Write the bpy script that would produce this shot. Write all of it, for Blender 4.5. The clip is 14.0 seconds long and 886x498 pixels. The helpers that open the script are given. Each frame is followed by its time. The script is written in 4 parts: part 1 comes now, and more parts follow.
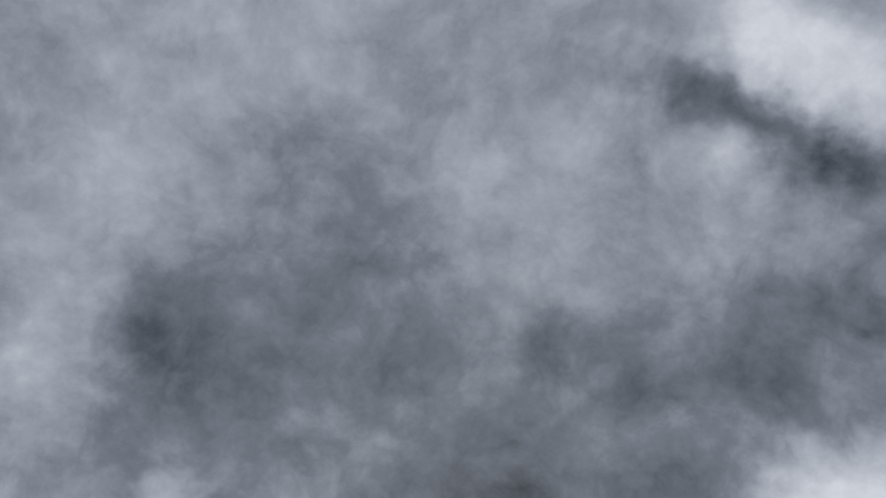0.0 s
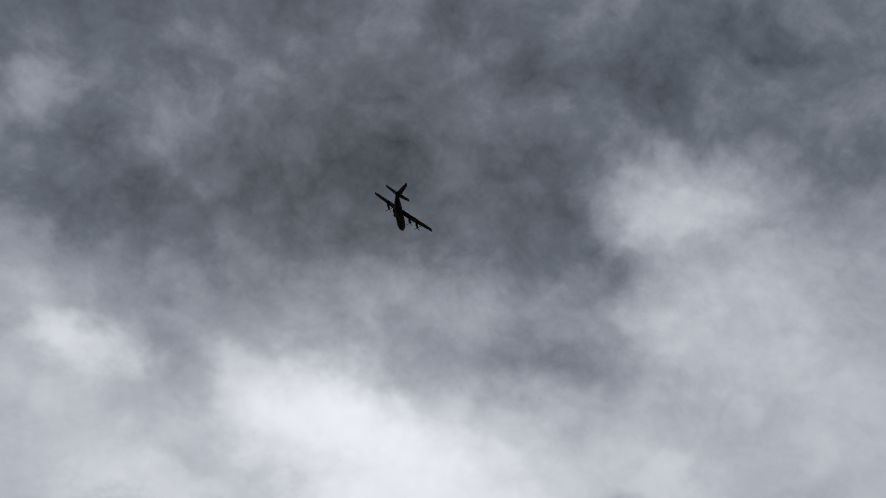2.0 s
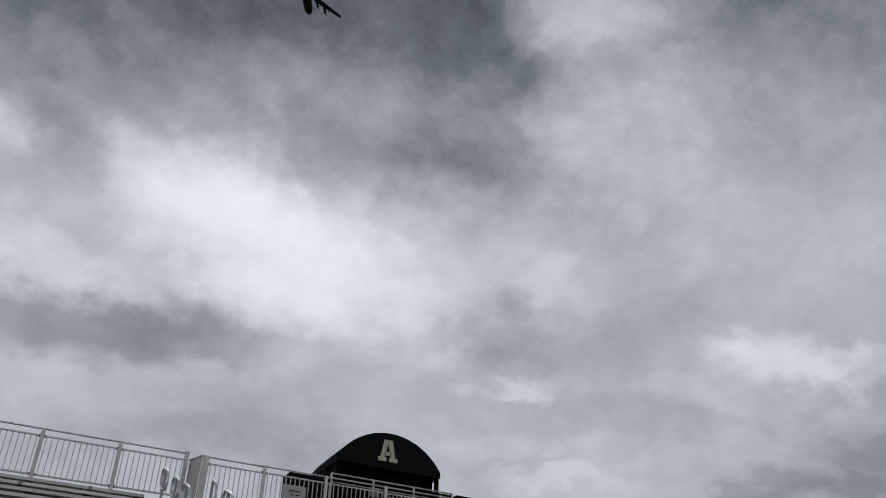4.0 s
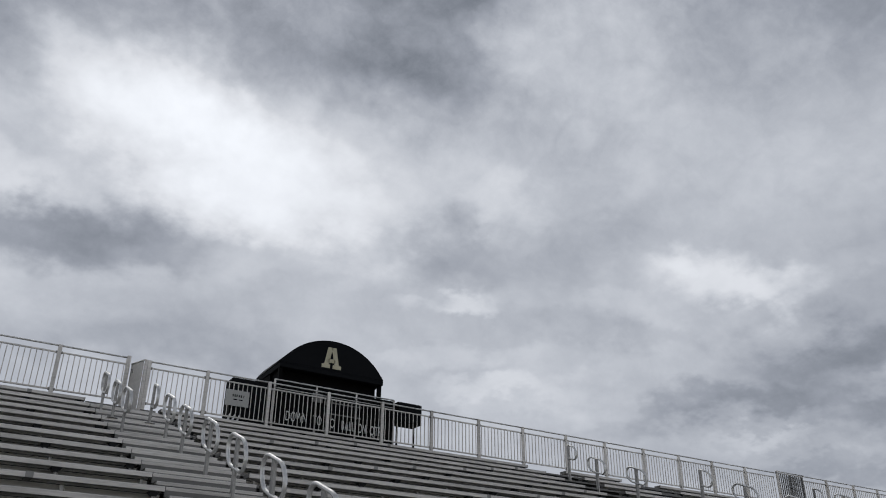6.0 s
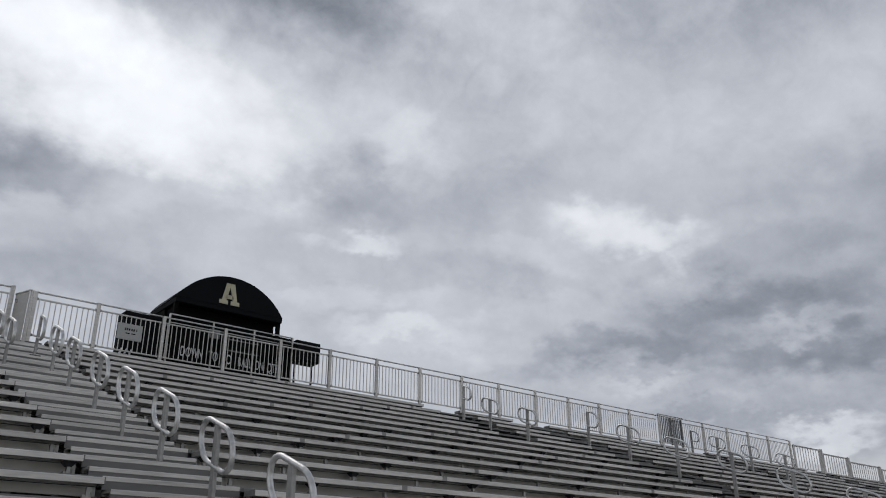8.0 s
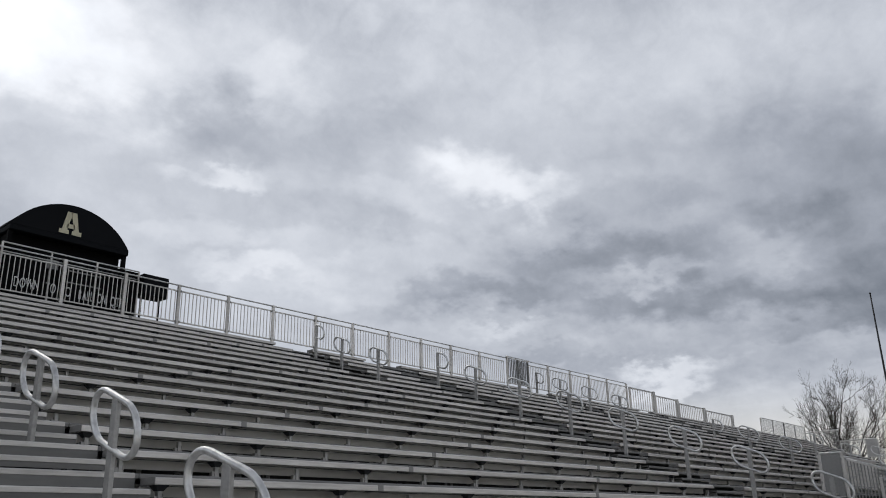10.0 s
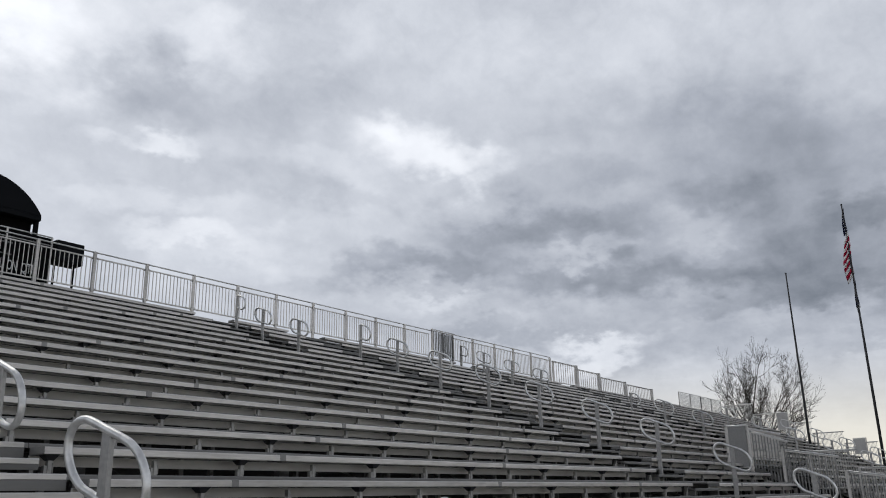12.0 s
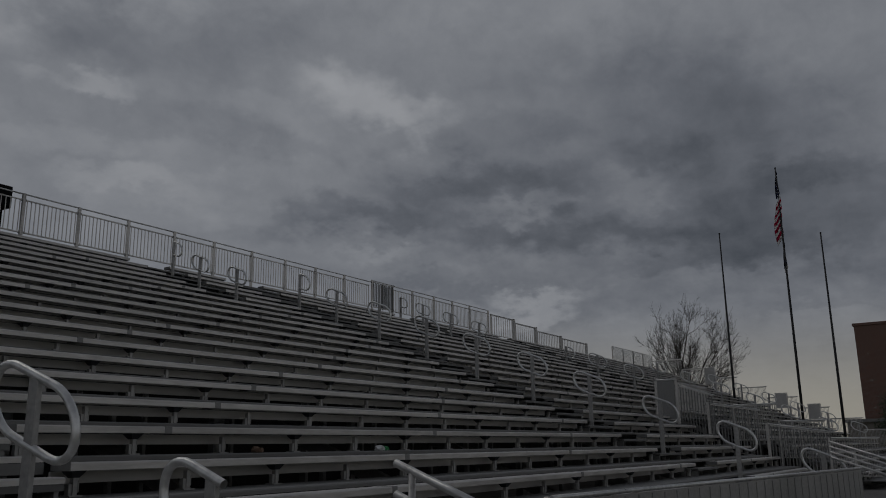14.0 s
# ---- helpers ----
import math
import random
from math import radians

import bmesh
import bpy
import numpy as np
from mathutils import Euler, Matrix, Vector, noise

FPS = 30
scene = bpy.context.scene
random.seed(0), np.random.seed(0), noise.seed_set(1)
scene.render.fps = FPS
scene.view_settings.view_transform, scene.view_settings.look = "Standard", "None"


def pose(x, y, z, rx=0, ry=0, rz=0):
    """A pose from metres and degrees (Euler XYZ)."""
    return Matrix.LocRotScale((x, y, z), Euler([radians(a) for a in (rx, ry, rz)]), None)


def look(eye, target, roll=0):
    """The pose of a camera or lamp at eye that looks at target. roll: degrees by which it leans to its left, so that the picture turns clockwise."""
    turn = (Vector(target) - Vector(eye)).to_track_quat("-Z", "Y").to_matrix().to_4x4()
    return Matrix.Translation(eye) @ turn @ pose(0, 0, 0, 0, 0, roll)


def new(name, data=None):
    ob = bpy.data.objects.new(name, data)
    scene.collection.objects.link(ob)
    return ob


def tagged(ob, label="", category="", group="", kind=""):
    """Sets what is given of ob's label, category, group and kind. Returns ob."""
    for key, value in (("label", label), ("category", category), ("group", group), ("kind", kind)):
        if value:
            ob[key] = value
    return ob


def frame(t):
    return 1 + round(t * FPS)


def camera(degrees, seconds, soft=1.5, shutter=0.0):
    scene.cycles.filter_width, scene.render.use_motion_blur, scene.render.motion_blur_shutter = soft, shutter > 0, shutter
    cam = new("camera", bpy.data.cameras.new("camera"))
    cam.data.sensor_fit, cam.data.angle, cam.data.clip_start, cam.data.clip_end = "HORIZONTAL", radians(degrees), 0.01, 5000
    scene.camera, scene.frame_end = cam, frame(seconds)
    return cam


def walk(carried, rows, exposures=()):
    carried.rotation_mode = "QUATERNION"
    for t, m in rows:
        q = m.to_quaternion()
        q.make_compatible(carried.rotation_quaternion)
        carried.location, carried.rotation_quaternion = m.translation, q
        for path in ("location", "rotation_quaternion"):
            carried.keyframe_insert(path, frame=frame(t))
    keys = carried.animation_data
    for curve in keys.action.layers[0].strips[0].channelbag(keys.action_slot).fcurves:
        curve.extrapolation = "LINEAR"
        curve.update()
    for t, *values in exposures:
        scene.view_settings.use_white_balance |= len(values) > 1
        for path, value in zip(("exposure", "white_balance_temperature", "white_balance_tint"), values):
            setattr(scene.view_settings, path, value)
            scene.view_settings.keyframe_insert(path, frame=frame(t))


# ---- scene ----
EYE = 1.65
cam = camera(55.79, 14.0, soft=1.0)
walk(cam, [
    (0.0, pose(-0.07, 0.04, EYE + 0.04, 159.27, -2.68, -7.87)),
    (0.5, pose(-0.07, 0.04, EYE + 0.04, 151.77, -2.42, -9.80)),
    (1.0, pose(-0.07, 0.04, EYE + 0.04, 145.67, -2.11, -16.25)),
    (1.5, pose(-0.07, 0.04, EYE + 0.04, 139.61, -1.71, -20.98)),
    (2.0, pose(-0.07, 0.04, EYE + 0.04, 136.41, -2.37, -21.09)),
    (2.5, pose(-0.07, 0.04, EYE + 0.04, 130.80, -2.98, -22.16)),
    (3.0, pose(-0.07, 0.04, EYE + 0.04, 127.28, -2.10, -24.82)),
    (5.5, pose(-0.07, 0.04, EYE + 0.04, 117.94, -0.58, -30.89)),
    (6.0, pose(-0.03, 0.06, EYE + 0.03, 116.72, -0.37, -32.19)),
    (6.5, pose(-0.01, 0.06, EYE + 0.03, 115.59, 0.04, -33.58)),
    (7.0, pose(-0.01, 0.08, EYE + 0.02, 114.82, 0.11, -35.38)),
    (7.5, pose(-0.01, 0.08, EYE + 0.02, 113.90, 0.11, -37.39)),
    (8.0, pose(-0.02, 0.06, EYE + 0.02, 112.76, 0.22, -39.12)),
    (8.5, pose(-0.04, 0.00, EYE + 0.00, 111.45, 0.58, -41.27)),
    (9.0, pose(0.00, 0.00, EYE + 0.00, 110.25, 0.97, -44.24)),
    (11.5, pose(0.28, -0.45, EYE + -0.03, 107.26, 1.06, -51.98)),
    (12.0, pose(0.29, -0.47, EYE + -0.03, 106.72, 1.23, -53.06)),
    (12.5, pose(0.29, -0.47, EYE + -0.03, 106.17, 1.25, -54.04)),
    (13.0, pose(0.29, -0.49, EYE + -0.03, 105.10, 1.40, -55.21)),
    (13.5, pose(0.30, -0.48, EYE + -0.04, 104.22, 1.30, -56.10)),
    (14.0, pose(0.30, -0.49, EYE + -0.04, 103.40, 0.85, -57.27)),
], exposures=[(0.0, -0.20), (1.0, -0.13), (1.5, -0.36), (2.0, -0.54), (2.5, -0.78), (3.0, -0.72), (5.3, -0.43), (8.0, -0.33), (9.2, -0.22), (11.3, -0.08), (12.9, -0.07), (13.5, -0.70), (14.0, -1.82)])

# ---------------------------------------------------------------- world and sun
def sky_world():
    """An overcast sky: broken cloud, laid out on a conformal chart of the dome, over a pale clear sky."""
    w = bpy.data.worlds.new("sky")
    w.use_nodes = True
    scene.world = w
    nt = w.node_tree
    nt.nodes.clear()
    N, L = nt.nodes.new, nt.links.new

    def math_node(op, a, b=None, c=None, clamp=False):
        n = N("ShaderNodeMath")
        n.operation, n.use_clamp = op, clamp
        for i, v in enumerate((a, b, c)):
            if v is None:
                continue
            if isinstance(v, (int, float)):
                n.inputs[i].default_value = v
            else:
                L(v, n.inputs[i])
        return n.outputs[0]

    def noise_node(vec, scale, detail, rough=0.55, color=False):
        n = N("ShaderNodeTexNoise")
        n.inputs["Scale"].default_value, n.inputs["Detail"].default_value, n.inputs["Roughness"].default_value = scale, detail, rough
        L(vec, n.inputs["Vector"])
        return n.outputs["Color" if color else 0]

    tc = N("ShaderNodeTexCoord")
    sep = N("ShaderNodeSeparateXYZ")
    L(tc.outputs["Generated"], sep.inputs[0])
    x, y, zr = sep.outputs
    z = math_node("MAXIMUM", zr, -0.05)
    den = math_node("ADD", z, 1.0)
    chart = N("ShaderNodeCombineXYZ")
    L(math_node("DIVIDE", x, den), chart.inputs[0])
    L(math_node("DIVIDE", y, den), chart.inputs[1])
    low = math_node("ADD", z, 0.14)
    sheet = N("ShaderNodeCombineXYZ")       # flat cloud layer seen from below
    L(math_node("DIVIDE", x, low), sheet.inputs[0])
    L(math_node("DIVIDE", y, low), sheet.inputs[1])

    deep = math_node("ADD", z, 0.40)
    dome = N("ShaderNodeCombineXYZ")        # the same layer, less drawn out towards the horizon
    L(math_node("DIVIDE", x, deep), dome.inputs[0])
    L(math_node("DIVIDE", y, deep), dome.inputs[1])

    def warp(vec, scale, amount, detail, by=None):
        n = noise_node(by or vec, scale, detail, 0.6, True)
        s = N("ShaderNodeVectorMath"); s.operation = "SUBTRACT"
        L(n, s.inputs[0]); s.inputs[1].default_value = (0.5, 0.5, 0.5)
        k = N("ShaderNodeVectorMath"); k.operation = "SCALE"
        L(s.outputs[0], k.inputs[0]); k.inputs["Scale"].default_value = amount
        a = N("ShaderNodeVectorMath"); a.operation = "ADD"
        L(vec, a.inputs[0]); L(k.outputs[0], a.inputs[1])
        return a.outputs[0]

    bent = chart.outputs[0]
    for scale, amount in ((3.4, 0.10), (12.0, 0.045), (36.0, 0.022)):
        bent = warp(bent, scale, amount, 3, dome.outputs[0])
    flat = N("ShaderNodeVectorMath"); flat.operation = "MULTIPLY"
    L(bent, flat.inputs[0]); flat.inputs[1].default_value = (1, 1, 0)
    total = [None]

    def cloud(cx, cy, rx, ry, turn, gain):
        """One bank of cloud: centre, half axes and turn on the chart; gain above or below the mean."""
        m = N("ShaderNodeMapping")
        m.vector_type = "TEXTURE"
        m.inputs["Location"].default_value = (cx, cy, 0)
        m.inputs["Rotation"].default_value = (0, 0, radians(turn))
        m.inputs["Scale"].default_value = (rx, ry, 1)
        L(flat.outputs[0], m.inputs["Vector"])
        g = N("ShaderNodeTexGradient")
        g.gradient_type = "SPHERICAL"
        L(m.outputs[0], g.inputs[0])
        r = N("ShaderNodeMapRange")
        r.interpolation_type = "SMOOTHSTEP"
        r.inputs["From Max"].default_value, r.inputs["To Max"].default_value = 0.85, gain
        L(g.outputs["Fac"], r.inputs["Value"])
        total[0] = math_node("ADD", total[0], r.outputs[0]) if total[0] else r.outputs[0]

    cloud(0.185, 0.043, 0.100, 0.050, 16, 0.38)
    cloud(0.168, 0.084, 0.132, 0.025, 15, -0.22)
    cloud(0.225, 0.105, 0.058, 0.039, -12, -0.15)
    cloud(0.156, 0.116, 0.039, 0.019, 20, 0.12)
    cloud(-0.231, 0.249, 0.061, 0.101, -3, 0.20)
    cloud(-0.139, 0.264, 0.108, 0.091, -5, -0.12)
    cloud(-0.081, 0.140, 0.084, 0.051, -7, -0.10)
    cloud(0.027, 0.305, 0.090, 0.052, -9, -0.05)
    cloud(0.247, 0.280, 0.110, 0.050, -27, 0.17)
    cloud(0.056, 0.218, 0.088, 0.045, -40, 0.07)
    cloud(-0.187, 0.168, 0.063, 0.050, 16, 0.10)
    cloud(-0.130, 0.401, 0.085, 0.060, -2, -0.09)
    cloud(-0.063, 0.365, 0.062, 0.040, 5, 0.10)
    cloud(0.257, 0.290, 0.073, 0.063, -48, 0.14)
    cloud(0.051, 0.365, 0.098, 0.125, -29, -0.03)
    cloud(0.148, 0.214, 0.173, 0.044, -23, -0.12)
    cloud(-0.146, 0.354, 0.031, 0.027, -14, 0.15)
    cloud(0.348, 0.348, 0.109, 0.115, -31, 0.10)
    cloud(0.159, 0.547, 0.168, 0.066, 2, 0.66)
    cloud(0.063, 0.510, 0.106, 0.054, 1, 0.24)
    cloud(-0.083, 0.520, 0.046, 0.046, 20, 0.42)
    cloud(-0.010, 0.598, 0.120, 0.029, -3, 0.24)
    cloud(0.045, 0.387, 0.184, 0.073, -22, -0.11)
    cloud(0.190, 0.342, 0.096, 0.083, -8, -0.20)
    cloud(-0.018, 0.527, 0.038, 0.048, -16, -0.12)
    cloud(0.042, 0.629, 0.149, 0.035, -5, -0.20)
    cloud(0.278, 0.355, 0.078, 0.040, -51, 0.12)
    cloud(0.259, 0.427, 0.104, 0.059, -9, -0.10)
    cloud(0.235, 0.455, 0.145, 0.054, -11, -0.03)
    cloud(0.078, 0.604, 0.086, 0.025, -9, -0.13)
    cloud(0.279, 0.527, 0.075, 0.040, -40, 0.21)
    cloud(0.023, 0.536, 0.085, 0.069, 1, 0.04)
    cloud(0.326, 0.369, 0.120, 0.065, -67, 0.08)
    cloud(0.144, 0.504, 0.291, 0.064, -15, 0.20)
    cloud(-0.116, 0.496, 0.056, 0.044, 11, 0.15)
    cloud(0.098, 0.257, 0.046, 0.016, -37, 0.10)
    cloud(0.248, 0.167, 0.065, 0.020, -16, -0.10)
    cloud(-0.023, 0.157, 0.169, 0.067, -10, 0.06)
    cloud(0.188, 0.309, 0.140, 0.071, -16, 0.10)
    cloud(-0.145, 0.414, 0.057, 0.021, 17, -0.05)
    cloud(0.179, 0.238, 0.141, 0.032, -19, -0.08)
    cloud(-0.092, 0.409, 0.096, 0.051, -17, -0.10)
    cloud(0.042, 0.231, 0.155, 0.053, -21, -0.10)
    cloud(-0.104, 0.562, 0.059, 0.051, 11, 0.16)
    cloud(0.272, 0.472, 0.127, 0.051, -13, 0.06)
    cloud(0.122, 0.299, 0.290, 0.067, -24, -0.09)
    cloud(0.376, 0.335, 0.206, 0.091, -39, 0.08)
    cloud(0.255, 0.265, 0.130, 0.079, -23, 0.10)
    cloud(0.114, 0.422, 0.176, 0.050, -17, 0.08)
    cloud(0.351, 0.241, 0.080, 0.071, -33, -0.06)
    cloud(-0.009, 0.672, 0.102, 0.039, -12, 0.08)
    cloud(0.519, 0.396, 0.084, 0.034, -40, 0.30)
    cloud(0.486, 0.403, 0.031, 0.023, -45, 0.14)
    cloud(0.548, 0.374, 0.048, 0.025, -50, 0.12)
    cloud(0.348, 0.562, 0.044, 0.014, -30, 0.14)
    cloud(0.344, 0.467, 0.050, 0.031, 2, 0.16)
    cloud(0.336, 0.518, 0.075, 0.032, -22, -0.09)
    cloud(0.414, 0.453, 0.080, 0.036, -72, -0.08)
    cloud(0.232, 0.453, 0.096, 0.044, -5, -0.06)
    cloud(0.557, 0.288, 0.080, 0.049, -31, -0.05)
    cloud(0.612, 0.304, 0.093, 0.027, -67, -0.10)
    cloud(0.620, 0.377, 0.139, 0.028, -61, -0.08)
    cloud(0.675, 0.336, 0.059, 0.014, -63, 0.06)
    cloud(0.611, 0.450, 0.189, 0.020, -56, -0.14)
    cloud(0.685, 0.371, 0.103, 0.020, -58, -0.08)
    cloud(0.638, 0.469, 0.068, 0.011, -49, 0.12)
    cloud(0.696, 0.441, 0.120, 0.014, -52, -0.10)
    cloud(0.764, 0.375, 0.071, 0.022, -67, 0.30)
    cloud(0.616, 0.526, 0.126, 0.015, -45, -0.05)
    cloud(0.421, 0.571, 0.086, 0.020, -34, 0.08)
    cloud(0.414, 0.613, 0.083, 0.015, -32, 0.10)
    cloud(0.466, 0.477, 0.062, 0.022, -33, 0.08)
    cloud(0.500, 0.492, 0.097, 0.020, -37, -0.08)
    cloud(0.108, 0.622, 0.090, 0.025, -14, -0.06)
    cloud(0.165, 0.656, 0.117, 0.027, -16, -0.05)
    cloud(0.207, 0.611, 0.072, 0.018, -13, 0.05)
    cloud(0.659, 0.137, 0.147, 0.047, -59, -0.07)
    cloud(0.737, 0.095, 0.080, 0.023, -80, -0.10)
    cloud(0.685, 0.194, 0.089, 0.021, -69, -0.08)
    cloud(0.699, 0.247, 0.053, 0.019, -74, 0.12)
    cloud(0.769, 0.104, 0.076, 0.022, -76, 0.06)
    cloud(0.745, 0.246, 0.125, 0.026, -70, -0.12)
    cloud(0.799, 0.146, 0.090, 0.020, -79, -0.10)
    cloud(0.803, 0.215, 0.098, 0.013, -73, 0.06)
    cloud(0.768, 0.285, 0.083, 0.014, -65, -0.08)
    cloud(0.852, 0.128, 0.082, 0.010, -78, -0.06)
    cloud(0.456, 0.587, 0.110, 0.030, -36, 0.12)
    cloud(0.356, 0.556, 0.047, 0.017, -42, 0.10)
    cloud(0.441, 0.508, 0.094, 0.023, -37, -0.06)
    cloud(0.363, 0.615, 0.070, 0.018, -34, 0.08)
    cloud(0.652, 0.379, 0.063, 0.014, -59, 0.10)
    cloud(0.681, 0.154, 0.239, 0.118, -64, -0.20)
    cloud(0.627, 0.356, 0.166, 0.037, -54, -0.10)
    cloud(0.720, 0.320, 0.168, 0.034, -64, -0.09)
    cloud(0.783, 0.127, 0.176, 0.091, -78, -0.22)
    cloud(0.643, 0.396, 0.192, 0.072, -58, -0.15)
    cloud(-0.054, 0.188, 0.115, 0.068, -8, -0.13)
    cloud(0.501, 0.257, 0.191, 0.077, -57, 0.08)
    cloud(0.750, 0.239, 0.200, 0.113, -72, -0.09)
    cloud(0.778, 0.334, 0.127, 0.049, -67, -0.10)
    cloud(0.149, 0.701, 0.181, 0.042, -14, -0.13)
    cloud(0.288, 0.301, 0.135, 0.093, -28, 0.09)
    cloud(0.149, 0.403, 0.132, 0.068, -22, 0.06)
    cloud(-0.117, 0.244, 0.152, 0.079, -15, -0.05)
    cloud(0.012, 0.260, 0.125, 0.065, -21, -0.08)

    billow = noise_node(warp(dome.outputs[0], 2.4, 0.30, 3), 3.8, 5, 0.5)
    wisps = noise_node(warp(sheet.outputs[0], 4.0, 0.22, 2), 6.0, 5, 0.52)
    tufts = noise_node(warp(chart.outputs[0], 14.0, 0.07, 5), 22.0, 7, 0.62)
    puffs = math_node("ABSOLUTE", math_node("MULTIPLY_ADD", noise_node(warp(chart.outputs[0], 9.0, 0.05, 3), 15.0, 6, 0.62), 2.0, -1.0))
    mean = N("ShaderNodeValToRGB")          # mean brightness of the overcast by height: darkest at mid height
    mean.color_ramp.interpolation = "B_SPLINE"
    me_ = mean.color_ramp.elements
    me_[0].position, me_[0].color = 0.0, (0.66, 0.66, 0.66, 1)
    me_[1].position, me_[1].color = 1.0, (0.45, 0.45, 0.45, 1)
    for pos, g in ((0.25, 0.69), (0.42, 0.75), (0.55, 0.66), (0.70, 0.35), (0.80, 0.31), (0.90, 0.42)):
        k = me_.new(pos)
        k.color = (g, g, g, 1)
    L(z, mean.inputs[0])
    v = math_node("ADD", total[0], math_node("MULTIPLY_ADD", billow, 0.30, -0.15))
    v = math_node("ADD", v, math_node("MULTIPLY_ADD", wisps, 0.13, -0.065))
    high = N("ShaderNodeMapRange")          # lumpy detail overhead, smoother long banks lower down
    high.interpolation_type = "SMOOTHSTEP"
    for k, val in (("From Min", 0.38), ("From Max", 0.75), ("To Min", 0.42), ("To Max", 1.0)):
        high.inputs[k].default_value = val
    L(z, high.inputs["Value"])
    lump = math_node("ADD", math_node("MULTIPLY_ADD", tufts, 0.36, -0.18), math_node("MULTIPLY_ADD", puffs, 0.32, -0.075))
    v = math_node("ADD", v, math_node("MULTIPLY", lump, high.outputs[0]))
    v = math_node("ADD", v, mean.outputs[0])
    ramp = N("ShaderNodeValToRGB")
    e = ramp.color_ramp.elements
    TOP = 1.6                               # brightness of the thinnest cloud
    e[0].position, e[0].color = 0.0, (0.052 / TOP, 0.064 / TOP, 0.080 / TOP, 1)
    e[1].position, e[1].color = 1.0, (0.82, 0.85, 0.90, 1)
    for pos, (r, g, b) in ((0.25, (0.189, 0.214, 0.258)), (0.5, (0.423, 0.455, 0.524)), (0.75, (0.690, 0.725, 0.796)), (1.0, (0.94, 0.97, 1.035))):
        k = e.new(pos / TOP)
        k.color = (r / TOP, g / TOP, b / TOP, 1)
    L(math_node("DIVIDE", v, TOP), ramp.inputs[0])
    lit = N("ShaderNodeVectorMath"); lit.operation = "SCALE"
    L(ramp.outputs[0], lit.inputs[0]); lit.inputs["Scale"].default_value = TOP

    # warm, pale light under the cloud edge near the horizon
    warm = N("ShaderNodeMapRange")
    warm.interpolation_type = "SMOOTHSTEP"
    for k, val in (("From Min", 0.16), ("From Max", 0.01), ("To Min", 0.0), ("To Max", 0.78)):
        warm.inputs[k].default_value = val
    L(z, warm.inputs["Value"])
    glow = N("ShaderNodeMix")
    glow.data_type = "RGBA"
    L(warm.outputs[0], glow.inputs["Factor"])
    L(lit.outputs[0], glow.inputs["A"])
    glow.inputs["B"].default_value = (1.05, 0.98, 0.80, 1)

    sky = N("ShaderNodeTexSky")
    sky.sky_type, sky.sun_disc = "NISHITA", False
    sky.sun_elevation, sky.sun_rotation = radians(50), radians(8)
    dim = N("ShaderNodeVectorMath"); dim.operation = "SCALE"
    L(sky.outputs[0], dim.inputs[0]); dim.inputs["Scale"].default_value = 0.08
    mix = N("ShaderNodeMix")
    mix.data_type = "RGBA"
    mix.inputs["Factor"].default_value = 0.98
    L(dim.outputs[0], mix.inputs["A"])
    L(glow.outputs["Result"], mix.inputs["B"])
    bg = N("ShaderNodeBackground")
    L(mix.outputs["Result"], bg.inputs[0])
    out = N("ShaderNodeOutputWorld")
    L(bg.outputs[0], out.inputs[0])


sky_world()
sun = new("sun", bpy.data.lights.new("sun", "SUN"))
sun.data.energy, sun.data.angle, sun.data.color = 0.6, radians(30), (1, 0.97, 0.92)
sun.matrix_world = look((math.sin(radians(8)) * 30, math.cos(radians(8)) * 30, 36), (0, 0, 0))

